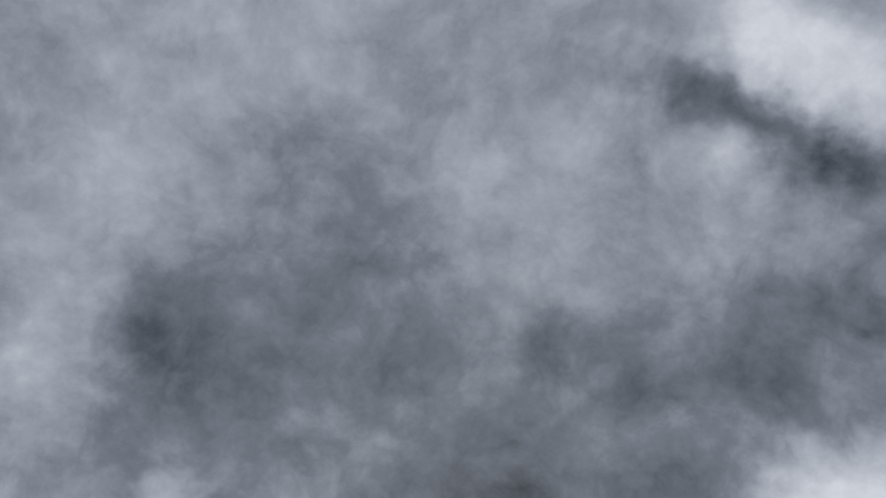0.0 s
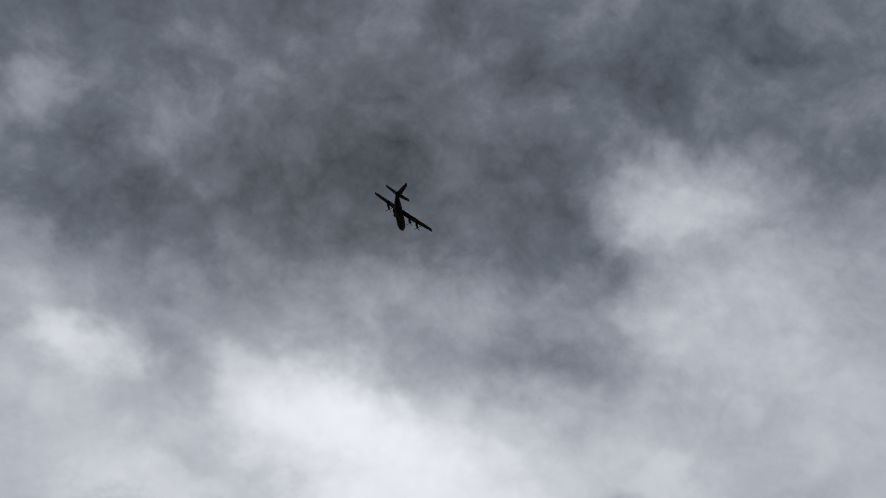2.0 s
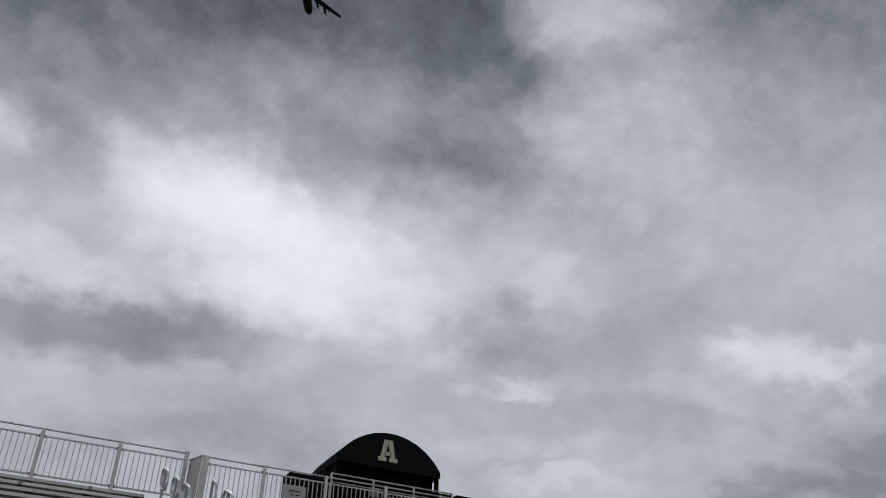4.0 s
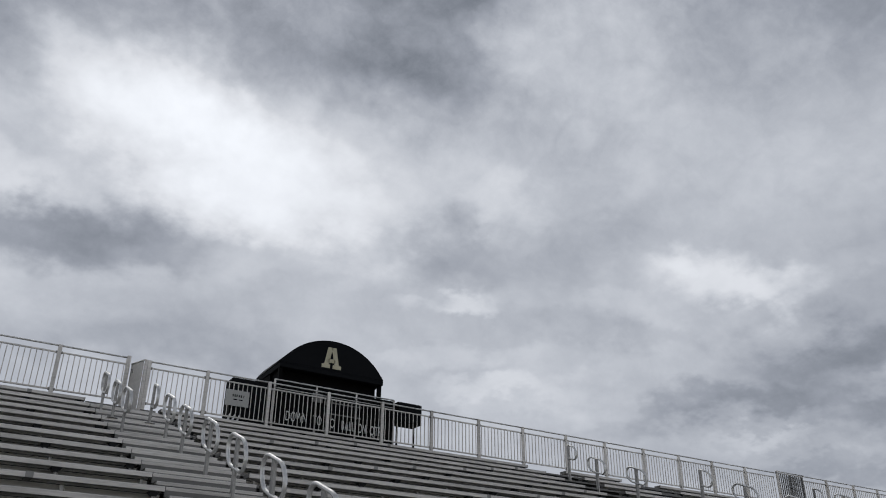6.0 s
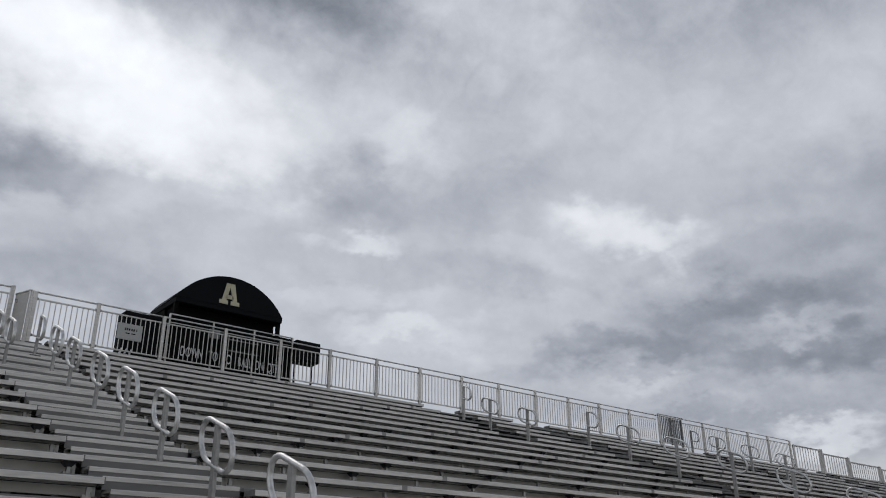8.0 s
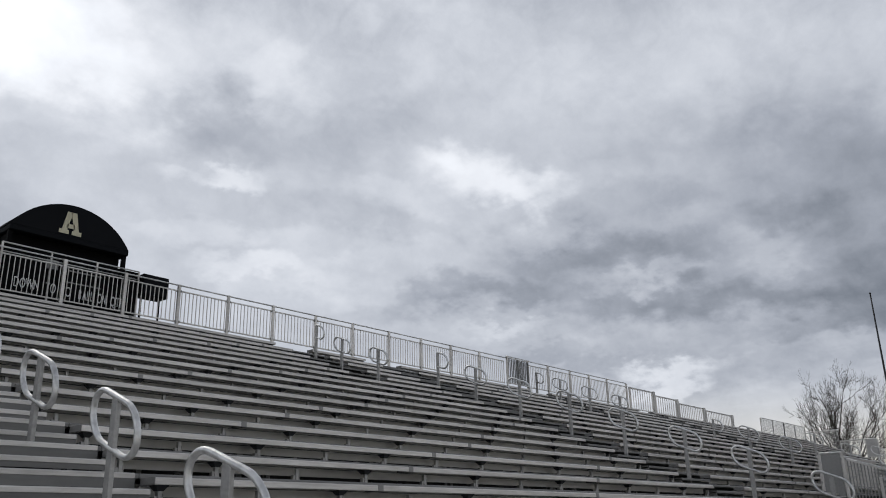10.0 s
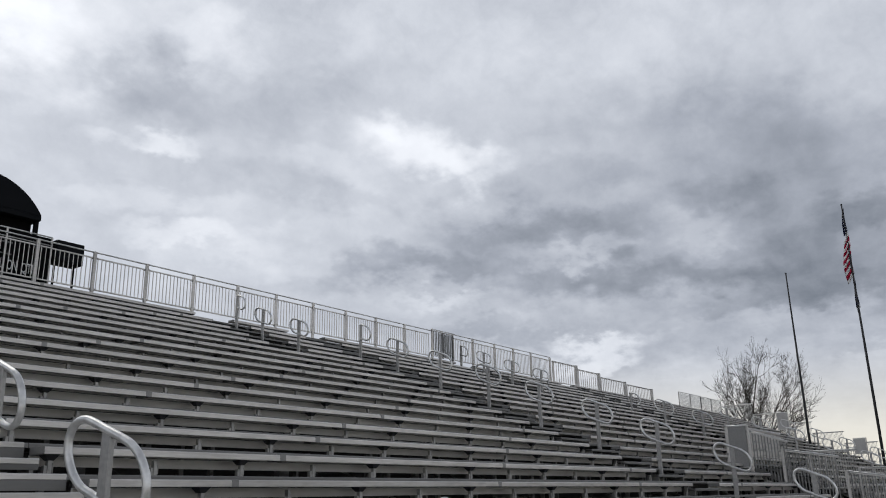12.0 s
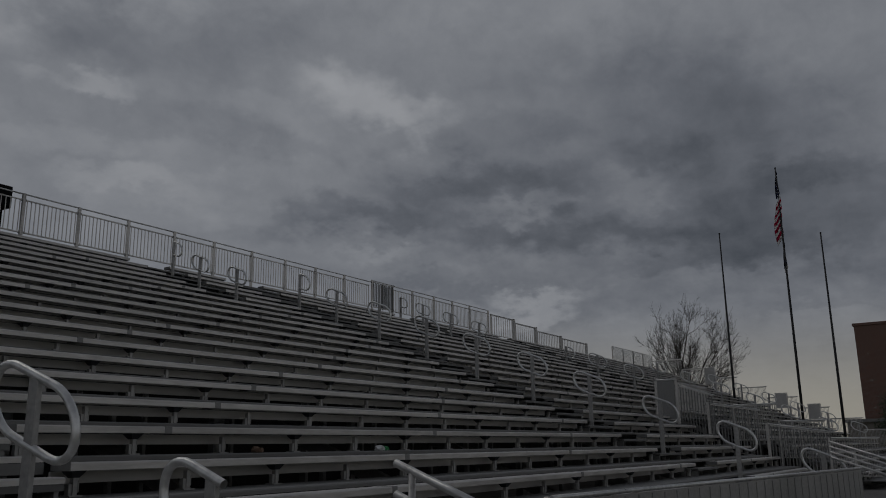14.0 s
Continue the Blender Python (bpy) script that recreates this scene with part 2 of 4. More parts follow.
# ---------------------------------------------------------------- materials
def mat(name, color, rough=0.5, metal=0.0, grain=12.0, amount=0.15, bump=0.0, stretch=(1, 1, 1), per_object=0.0):
    m = bpy.data.materials.new(name)
    m.use_nodes = True
    nt = m.node_tree
    N, L = nt.nodes.new, nt.links.new
    b = nt.nodes["Principled BSDF"]
    b.inputs["Metallic"].default_value = metal
    geo = N("ShaderNodeNewGeometry")
    mp = N("ShaderNodeMapping")
    mp.inputs["Scale"].default_value = stretch
    L(geo.outputs["Position"], mp.inputs["Vector"])
    fine = N("ShaderNodeTexNoise")
    fine.inputs["Scale"].default_value, fine.inputs["Detail"].default_value = grain, 6
    L(mp.outputs[0], fine.inputs["Vector"])
    broad = N("ShaderNodeTexNoise")
    broad.inputs["Scale"].default_value, broad.inputs["Detail"].default_value = 0.9, 4
    L(geo.outputs["Position"], broad.inputs["Vector"])
    add = N("ShaderNodeMath"); add.operation = "ADD"
    L(fine.outputs[0], add.inputs[0]); L(broad.outputs[0], add.inputs[1])
    oi = N("ShaderNodeObjectInfo")
    po = N("ShaderNodeMath"); po.operation = "MULTIPLY_ADD"
    L(oi.outputs["Random"], po.inputs[0]); po.inputs[1].default_value = per_object; L(add.outputs[0], po.inputs[2])
    rng = N("ShaderNodeMapRange")
    rng.inputs["From Min"].default_value, rng.inputs["From Max"].default_value = 0.6, 1.4 + per_object
    rng.inputs["To Min"].default_value, rng.inputs["To Max"].default_value = 1 - amount, 1 + amount
    L(po.outputs[0], rng.inputs["Value"])
    mul = N("ShaderNodeVectorMath"); mul.operation = "SCALE"
    mul.inputs[0].default_value = color
    L(rng.outputs[0], mul.inputs["Scale"])
    L(mul.outputs[0], b.inputs["Base Color"])
    rr = N("ShaderNodeMapRange")
    rr.inputs["To Min"].default_value, rr.inputs["To Max"].default_value = max(rough - 0.12, 0.03), min(rough + 0.12, 1)
    L(fine.outputs[0], rr.inputs["Value"])
    L(rr.outputs[0], b.inputs["Roughness"])
    if bump:
        bp = N("ShaderNodeBump")
        bp.inputs["Strength"].default_value, bp.inputs["Distance"].default_value = bump, 0.01
        L(fine.outputs[0], bp.inputs["Height"])
        L(bp.outputs[0], b.inputs["Normal"])
    return m

ALU = mat("mill_aluminium", (0.62, 0.597, 0.57), 0.44, 0.5, 30, 0.36, 0.08, (0.15, 1, 1), 0.35)
# tone lowered to put the shade under the seats into the colour
ALU_DARK = mat("shade_toned_aluminium", (0.20, 0.197, 0.19), 0.65, 0.3, 18, 0.28, 0.1, (0.2, 1, 1), 0.4)
PIPE = mat("worn_pipe", (0.67, 0.665, 0.65), 0.33, 0.6, 14, 0.34, 0.05)
ALU_MID = mat("riser_aluminium", (0.55, 0.535, 0.515), 0.6, 0.35, 14, 0.25, 0.08, (0.2, 1, 1), 0.4)
STEEL_MID = mat("dull_gate_steel", (0.27, 0.27, 0.268), 0.6, 0.4, 26, 0.25, 0.1)
GALV = mat("galvanised_steel", (0.29, 0.287, 0.28), 0.55, 0.6, 26, 0.25, 0.1)
STEEL_DARK = mat("bracket_steel", (0.06, 0.062, 0.065), 0.6, 0.5, 30, 0.25, 0.1)
BLACK = mat("black_canvas", (0.009, 0.010, 0.012), 0.75, 0, 60, 0.25, 0.15)
BLACK_METAL = mat("black_painted_metal", (0.0045, 0.0045, 0.005), 0.75, 0, 20, 0.25, 0.05)
CREAM = mat("cream_print", (0.62, 0.58, 0.42), 0.7, 0, 40, 0.15)
WHITE = mat("white_paint", (0.84, 0.84, 0.84), 0.5, 0, 15, 0.1)
for black in (BLACK, BLACK_METAL):
    black.node_tree.nodes["Principled BSDF"].inputs["Specular IOR Level"].default_value = 0.08
POST_GREY = mat("flat_post_aluminium", (0.40, 0.392, 0.38), 0.5, 0.5, 22, 0.3, 0.06)
SIGN_GREY = mat("weathered_sign_white", (0.46, 0.46, 0.45), 0.6, 0, 20, 0.15)
GRASS = mat("grass", (0.07, 0.085, 0.045), 0.9, 0, 25, 0.4, 0.5)
GRAVEL = mat("gravel", (0.16, 0.15, 0.14), 0.95, 0, 40, 0.4, 0.6)
BARK = mat("bark", (0.048, 0.041, 0.035), 0.9, 0, 20, 0.35, 0.4)
MORTAR = mat("mortar", (0.30, 0.27, 0.24), 0.95, 0, 30, 0.2, 0.3)
LEAF = mat("evergreen_leaf", (0.03, 0.05, 0.022), 0.7, 0, 8, 0.4)
PLANE_GREY = mat("military_grey_paint", (0.010, 0.011, 0.014), 0.88, 0, 0.5, 0.2)
PLANE_GREY.node_tree.nodes["Principled BSDF"].inputs["Specular IOR Level"].default_value = 0.1
POLE_DARK = mat("dark_bronze_pole", (0.022, 0.022, 0.024), 0.6, 0.2, 10, 0.2)
RED = mat("flag_red", (0.50, 0.02, 0.085), 0.8, 0, 20, 0.15)
FLAG_WHITE = mat("flag_white", (0.80, 0.79, 0.80), 0.8, 0, 20, 0.1)
BLUE = mat("flag_blue", (0.02, 0.03, 0.10), 0.8, 0, 20, 0.15)
# dark tone so the gaps between rows read as black
WALL_DARK = mat("dark_closing_wall", (0.035, 0.033, 0.03), 0.9, 0, 6, 0.3, 0.2)
MESH_SHEET = mat("perforated_sheet", (0.34, 0.35, 0.36), 0.55, 0.4, 60, 0.3, 0.2)

def brick_wall():
    m = mat("brick_wall", (0.20, 0.085, 0.06), 0.88, 0, 6, 0.25, 0.2)
    nt = m.node_tree
    N, L = nt.nodes.new, nt.links.new
    geo = N("ShaderNodeNewGeometry")
    sep = N("ShaderNodeSeparateXYZ")
    L(geo.outputs["Position"], sep.inputs[0])
    run = N("ShaderNodeMath"); run.operation = "ADD"
    L(sep.outputs[0], run.inputs[0]); L(sep.outputs[1], run.inputs[1])
    com = N("ShaderNodeCombineXYZ")
    L(run.outputs[0], com.inputs[0]); L(sep.outputs[2], com.inputs[1])
    br = N("ShaderNodeTexBrick")
    br.inputs["Scale"].default_value = 1.0
    br.inputs["Brick Width"].default_value, br.inputs["Row Height"].default_value, br.inputs["Mortar Size"].default_value = 0.21, 0.075, 0.010
    br.inputs["Color1"].default_value, br.inputs["Color2"].default_value = (0.21, 0.085, 0.06, 1), (0.15, 0.06, 0.045, 1)
    br.inputs["Mortar"].default_value = (0.26, 0.23, 0.20, 1)
    L(com.outputs[0], br.inputs["Vector"])
    L(br.outputs["Color"], nt.nodes["Principled BSDF"].inputs["Base Color"])
    return m
BRICK_WALL = brick_wall()

# ---------------------------------------------------------------- mesh helpers
def box(bm, x0, x1, y0, y1, z0, z1, bevel=0.0):
    m = Matrix.Translation(((x0 + x1) / 2, (y0 + y1) / 2, (z0 + z1) / 2)) @ Matrix.Diagonal((x1 - x0, y1 - y0, z1 - z0, 1))
    r = bmesh.ops.create_cube(bm, size=1, matrix=m)
    if bevel:
        edges = list({e for v in r["verts"] for e in v.link_edges})
        bmesh.ops.bevel(bm, geom=edges, offset=bevel, segments=1, affect="EDGES")
    return bm

def tube(bm, pts, r, n=8, closed=False, caps=True):
    pts = [Vector(p) for p in pts]
    rings = []
    k = len(pts)
    nrm = None
    for i, p in enumerate(pts):
        a = pts[(i - 1) % k] if closed or i else p
        b = pts[(i + 1) % k] if closed or i < k - 1 else p
        t = (b - a).normalized()
        if nrm is None:
            nrm = t.cross(Vector((0, 0, 1)) if abs(t.z) < 0.9 else Vector((1, 0, 0))).normalized()
        nrm = (nrm - t * nrm.dot(t)).normalized()
        bi = t.cross(nrm)
        rad = r[i] if isinstance(r, (list, tuple)) else r
        rings.append([bm.verts.new(p + rad * (math.cos(q * math.tau / n) * nrm + math.sin(q * math.tau / n) * bi)) for q in range(n)])
    for i in range(k if closed else k - 1):
        A, B2 = rings[i], rings[(i + 1) % k]
        for q in range(n):
            f = bm.faces.new((A[q], A[(q + 1) % n], B2[(q + 1) % n], B2[q]))
            f.smooth = n > 5
    if caps and not closed:
        bm.faces.new(rings[0][::-1]); bm.faces.new(rings[-1])
    return bm

def mesh_of(bm, name, material):
    bmesh.ops.recalc_face_normals(bm, faces=bm.faces[:])
    me = bpy.data.meshes.new(name)
    bm.to_mesh(me)
    bm.free()
    me.materials.append(material)
    return me

def part(name, bm, material, parent=None, label="", at=None):
    me = bm if isinstance(bm, bpy.types.Mesh) else mesh_of(bm, name, material)
    ob = new(name, me)
    if parent:
        ob.parent = parent
    if at:
        ob.location = at
    if label:
        ob["label"] = label
    return ob

def nb():
    return bmesh.new()

def empty(name, at=(0, 0, 0)):
    ob = new(name)
    ob.location = at
    return ob

# ---------------------------------------------------------------- plan of the stand
RUN, RISE = 0.80, 0.318            # depth and rise of a row
Y0, Z0 = 6.48, EYE + 0.214         # front edge and top of seat row 0
ROWS = range(-4, 17)
SEAT_W, SEAT_T, TREAD_DROP = 0.25, 0.066, 0.27
FENCE_Y, FENCE_LOW, FENCE_TOP = 19.85, EYE + 5.46, EYE + 6.53
X_LEFT, X_END = -14.0, 61.0
VOM = (27.0, 33.0)                 # entry passage through the lower rows
VOM_TOP = 3                        # first row above the passage

def row_y(k): return Y0 + RUN * k
def row_z(k): return Z0 + RISE * k
def slope_z(y): return Z0 + RISE / RUN * (y - Y0)

ground = part("ground", box(nb(), -2000, 2000, -2000, 2000, -0.5, 0.0), GRASS)
tagged(ground, "flat mown grass reaching the horizon", "ground", kind="structure")
pavement = part("pavement", box(nb(), -20, 66, -3, 24, 0.004, 0.03), GRAVEL)
tagged(pavement, "dull grey gravel apron under the grandstand", "pavement", kind="structure")
# back and side walls are added to keep the underside of the deck dark
wall_back = part("wall_back", box(nb(), X_LEFT, X_END, 20.55, 20.75, 0.03, EYE + 4.95), WALL_DARK)
tagged(wall_back, "added dark wall behind the stand that makes the row gaps black", "wall", kind="structure")
wall_side = part("wall_side", box(nb(), X_LEFT - 0.2, X_LEFT, 5.0, 20.75, 0.03, EYE - 0.6), WALL_DARK)
tagged(wall_side, "added unseen dark wall closing one end of the stand", "wall", kind="structure")
part("infill", box(nb(), X_LEFT - 0.2, X_LEFT, 12.0, 20.75, EYE - 0.6, EYE + 1.6), WALL_DARK, wall_side)

# added out of view, only to trim low light onto the rows
wall_front = part("wall_front", box(nb(), -60, 90, -30.3, -30.0, 0.004, 1.4), WALL_DARK)
tagged(wall_front, "added unseen low dark wall cutting low light from the field side", "wall", kind="structure")
bm = nb()
for x in (X_END + 0.05, X_END + 0.25):
    for y, z in ((3.0, 0.03), (20.75, 0.03), (20.75, EYE + 4.9), (FENCE_Y, EYE + 4.9), (3.2, slope_z(3.2) - 0.35)):
        bm.verts.new((x, y, z))
bmesh.ops.convex_hull(bm, input=bm.verts)
wall_end = part("wall_end", bm, WALL_DARK)
tagged(wall_end, "dark sloping wall closing the far end of the stand", "wall", kind="structure")

def spans(k):
    """Stretches of plank along row k."""
    if k < VOM_TOP:
        return [(X_LEFT, 2.8), (4.45, 18.5), (20.15, VOM[0]), (VOM[1], 60.9)]
    if k >= 12:
        return [(X_LEFT, 2.8), (4.45, 14.9), (16.3, 18.5), (20.15, 27.6), (29.0, 36.4), (37.6, 60.9)]
    return [(X_LEFT, 2.8), (4.45, 18.5), (20.15, 36.4), (37.6, 60.9)]

def deck_spans(k):
    if k < VOM_TOP:
        return [(X_LEFT, 4.45), (4.45, 20.15), (20.15, VOM[0]), (VOM[1], 60.9)]
    return [(X_LEFT, 4.45), (4.45, 20.15), (20.15, 36.4), (36.4, 60.9)]

# ---------------------------------------------------------------- benches
def bracket_mesh():
    bm = nb()
    box(bm, -0.020, 0.020, 0.09, 0.14, -TREAD_DROP, -SEAT_T - 0.03)
    box(bm, -0.052, -0.020, 0.10, 0.15, -TREAD_DROP, -TREAD_DROP + 0.10)
    box(bm, -0.06, 0.06, 0.07, 0.19, -TREAD_DROP, -TREAD_DROP + 0.012)
    box(bm, 0.020, 0.040, 0.09, 0.14, -TREAD_DROP + 0.03, -TREAD_DROP + 0.13, 0.008)
    return mesh_of(bm, "bracket", POST_GREY)

def plank(bm, L, y0, y1, z1, t):
    """An extruded hollow-looking plank: rounded nose, two shallow grooves on top, a lip underneath."""
    w = y1 - y0
    prof = [(0, -t), (0, -0.012), (0.010, 0), (0.30 * w, 0), (0.31 * w, -0.005), (0.34 * w, -0.005), (0.35 * w, 0),
            (0.65 * w, 0), (0.66 * w, -0.005), (0.69 * w, -0.005), (0.70 * w, 0), (w - 0.010, 0), (w, -0.012), (w, -t),
            (w - 0.022, -t), (w - 0.022, -t + 0.02), (0.022, -t + 0.02), (0.022, -t)]
    a = [bm.verts.new((0.0, y0 + p, z1 + q)) for p, q in prof]
    b = [bm.verts.new((L, y0 + p, z1 + q)) for p, q in prof]
    for i in range(len(prof)):
        j = (i + 1) % len(prof)
        bm.faces.new((a[i], a[j], b[j], b[i]))
    bm.faces.new(a[::-1]); bm.faces.new(b)
    return bm

def seat_plate_mesh():
    """Dark trapezoid plate that clamps the plank to its bracket."""
    bm = nb()
    bmesh.ops.create_cone(bm, cap_ends=True, segments=4, radius1=0.045, radius2=0.10, depth=0.055,
                          matrix=Matrix.Translation((0, 0.12, -SEAT_T - 0.029)) @ Matrix.Rotation(radians(45), 4, "Z"))
    return mesh_of(bm, "seat_plate", STEEL_DARK)
BRACKET = bracket_mesh()
SEAT_PLATE = seat_plate_mesh()
SLEEVE = mesh_of(box(nb(), -0.045, 0.045, -0.004, SEAT_W + 0.004, -SEAT_T - 0.004, 0.004, 0.003), "joint_sleeve", GALV)
CAP = mesh_of(box(nb(), -0.006, 0.006, -0.003, SEAT_W + 0.003, -SEAT_T - 0.003, 0.003, 0.002), "end_cap", ALU_DARK)
plank_cache = {}
def plank_mesh(L, w, t, m, name):
    key = (round(L, 3), w, t, m.name)
    if key not in plank_cache:
        plank_cache[key] = mesh_of(plank(nb(), L, 0, w, 0, t), name, m)
    return plank_cache[key]

def bench(k, a, b):
    ob = empty("bleacher_bench", (a, row_y(k), row_z(k)))
    tagged(ob, "long weathered aluminium bleacher bench on dark steel brackets", "bench", "rows of bleacher benches")
    L = b - a
    part("seat_plank", plank_mesh(L, SEAT_W, SEAT_T, ALU, "seat_plank"), None, ob)
    for x in (0.0, L):
        part("end_cap", CAP, None, ob, at=(x, 0, 0))
    n = max(int(L / 1.02), 2)
    for i in range(n):
        br = part("bracket", BRACKET, None, ob, at=(0.12 + i * (L - 0.24) / (n - 1), 0, 0))
        if (i + k) % 2:
            part("seat_plate", SEAT_PLATE, None, br, "dark steel clamp plate")
    x = 1.6 + (k * 1.37) % 4.4
    while x < L - 0.4:
        part("joint_sleeve", SLEEVE, None, ob, at=(x, 0, 0))
        x += 4.88
    return ob

for k in ROWS:
    for a, b in spans(k):
        bench(k, a, b)

# ---------------------------------------------------------------- fence along the top
baluster_cache = {}
def baluster(h, w, m):
    key = (round(h, 3), w, m.name)
    if key not in baluster_cache:
        baluster_cache[key] = mesh_of(box(nb(), -w, w, -0.009, 0.009, 0.08, key[0]), "baluster", m)
    return baluster_cache[key]

def fence_panel(x0, y0, x1, y1, z0, z1, gap=0.14, pitch=0.112, group="guard fence along the top row", foot=0.5, label="", drop=0.0, bar=0.009, bar_mat=ALU):
    """An upright-bar panel from (x0, y0) to (x1, y1), its rails falling by drop; a post at its start."""
    ob = empty("guard_fence", (x0, y0, z0))
    ob.rotation_euler = (0, 0, math.atan2(y1 - y0, x1 - x0))
    tagged(ob, label or "grey aluminium guard fence panel with thin upright bars", "fence", group)
    w, h = math.hypot(x1 - x0, y1 - y0), z1 - z0
    part("top_rail", tube(nb(), [(0, 0, h), (w, 0, h - drop)], 0.021), PIPE, ob)
    for name, z in (("mid_rail", h - gap - 0.035), ("bottom_rail", 0.05)):
        bm = box(nb(), 0.06, w - 0.06, -0.016, 0.016, z, z + 0.035, 0.004)
        for v in bm.verts:
            v.co.z -= drop * v.co.x / w
        part(name, bm, ALU, ob)
    post = part("post", box(nb(), -0.042, 0.042, -0.035, 0.035, -foot, h + 0.02, 0.006), ALU, ob)
    for z in (0.07, h - gap - 0.02):
        bm = nb()
        box(bm, -0.075, 0.075, -0.022, 0.022, z - 0.03, z + 0.03, 0.006)
        part("clamp", bm, GALV, post)
    n = max(int((w - 0.12) / pitch), 2)
    me = baluster(h - gap - 0.03, bar, bar_mat)
    for i in range(n):
        part("baluster", me, None, ob, at=(0.10 + i * (w - 0.20) / (n - 1), 0, -drop * (0.10 + i * (w - 0.20) / (n - 1)) / w))
    return ob

def solid_panel(x0, y0, x1, y1, z0, z1, label, mat_, foot=0.4):
    ob = empty("sheet_guard", (x0, y0, z0))
    ob.rotation_euler = (0, 0, math.atan2(y1 - y0, x1 - x0))
    tagged(ob, label, "guard panel")
    w, h = math.hypot(x1 - x0, y1 - y0), z1 - z0
    if mat_ is MESH_SHEET:
        bm = nb()
        for i in range(int(w / 0.09)):
            box(bm, 0.05 + i * 0.09, 0.066 + i * 0.09, -0.003, 0.003, 0.04, h - 0.03)
        for i in range(int(h / 0.09)):
            box(bm, 0.05, w - 0.05, 0.0035, 0.0065, 0.05 + i * 0.09, 0.066 + i * 0.09)
        tagged(part("wire_mesh", bm, mat_, ob), kind="stuff")
    else:
        part("sheet", box(nb(), 0.04, w - 0.04, -0.006, 0.006, 0.04, h - 0.03), mat_, ob)
    part("top_rail", tube(nb(), [(0, 0, h), (w, 0, h)], 0.024), PIPE, ob)
    part("bottom_rail", box(nb(), 0.04, w - 0.04, -0.018, 0.018, 0.0, 0.04), ALU, ob)
    n = max(int(w / 1.6), 1)
    for i in range(n + 1):
        part("post", box(nb(), -0.03, 0.03, -0.03, 0.03, -foot, h + 0.01, 0.005), ALU, ob, at=(i * w / n, 0.04, 0))
    return ob

P_X = [5.56, 7.17, 8.82, 10.43, 12.0, 13.6, 15.2, 16.86, 18.45, 20.13, 21.75, 23.37, 25.05, 26.68]   # posts up to the gate
P_FAR = [28.2, 29.67, 31.36, 32.92, 34.47, 36.29]
P_LEFT = [-6.1, -4.45, -2.8, -1.15, 0.5, 2.15, 3.68]
for posts, lift in ((P_X, 0.02), (P_FAR, 0.07), (P_LEFT, 0.01), ((4.15, 5.56), 0.01)):
    for a, b in zip(posts, posts[1:]):
        panel = fence_panel(a, FENCE_Y, b, FENCE_Y, FENCE_LOW, FENCE_TOP + lift)
    if posts in (P_FAR, P_LEFT):
        part("end_post", box(nb(), -0.045, 0.045, -0.04, 0.04, -0.5, 1.12, 0.006), ALU, panel, at=(posts[-1] - posts[-2] - 0.02, 0, 0))
# denser double leaf beside the upper aisle
gate = fence_panel(26.68, FENCE_Y - 0.1, 28.2, FENCE_Y - 0.1, FENCE_LOW, FENCE_TOP + 0.06, 0.04, 0.105, "gates in the top fence", label="closed grey aluminium gate with closely set bars", bar=0.013, bar_mat=STEEL_MID)
gate.name = "fence_gate"
for x in (0.05, 0.76, 1.46):
    part("stile", box(nb(), x - 0.03, x + 0.03, 0.02, 0.06, 0.02, 1.10, 0.004), STEEL_MID, gate)
for i in range(13):
    part("baluster", baluster(1.04, 0.012, STEEL_MID), None, gate, at=(0.15 + 0.105 * i, 0.05, 0))
# leaf standing open at the left aisle
leaf = solid_panel(3.74, FENCE_Y - 0.05, 3.92, FENCE_Y - 0.55, EYE + 4.95, EYE + 6.38, "narrow grey sheet gate leaf standing open", ALU_MID, 0.35)
leaf.name = "gate_leaf"
latch = part("latch", tube(nb(), [(0.1, 0, 1.2), (0.1, 0, 1.28), (0.02, 0, 1.30)], 0.02), GALV, leaf)
# lower plain panels further along
for a, b, z in ((36.55, 38.85, 6.45), (39.1, 41.4, 6.31), (41.66, 44.6, 6.16), (44.9, 48.3, 6.08)):
    far_panel = fence_panel(a, FENCE_Y, b, FENCE_Y, EYE + z - 1.08, EYE + z, 0.02, 0.20, bar=0.018, label="plain grey aluminium fence panel without a top gap")
    part("post", box(nb(), -0.09, 0.09, -0.05, 0.05, -0.5, 1.12, 0.006), ALU_MID, far_panel, at=(b - a + 0.12, 0, 0))
fence_panel(48.9, FENCE_Y, 52.8, FENCE_Y, EYE + 4.85, EYE + 5.45, 0.02, 0.20, bar=0.016, label="low grey aluminium fence panel")
for a, b in ((52.8, 56.7), (56.7, 60.6)):
    solid_panel(a, FENCE_Y, b, FENCE_Y, EYE + 5.0, EYE + 6.33, "tall perforated grey sheet panel on the top fence", MESH_SHEET)

# guard along the entry passage, stepping down with the rows
def stepping_guard(x, y_top, n, step, lift, group, label):
    for i in range(n):
        ya = y_top - i * step
        zt = slope_z(ya - step * 0.6) + lift
        fence_panel(x, ya, x, ya - step, zt - 1.35, zt, 0.02, 0.075, group, 0.7, label)
PASSAGE = "guards of the entry passage"
for ya, yb, za, zb in ((7.79, 6.62, 1.84, 1.43), (6.86, 5.32, 1.22, 0.95), (5.16, 3.36, 0.53, 0.25)):
    fence_panel(VOM[0], ya, VOM[0], yb, EYE + za - 1.45, EYE + za, 0.02, 0.085, PASSAGE, 0.5, "grey aluminium stair guard panel stepping down the stand", za - zb, 0.014, GALV)
stepping_guard(VOM[1], 7.6, 3, 1.6, 1.1, PASSAGE, "grey aluminium stair guard panel stepping down the stand")
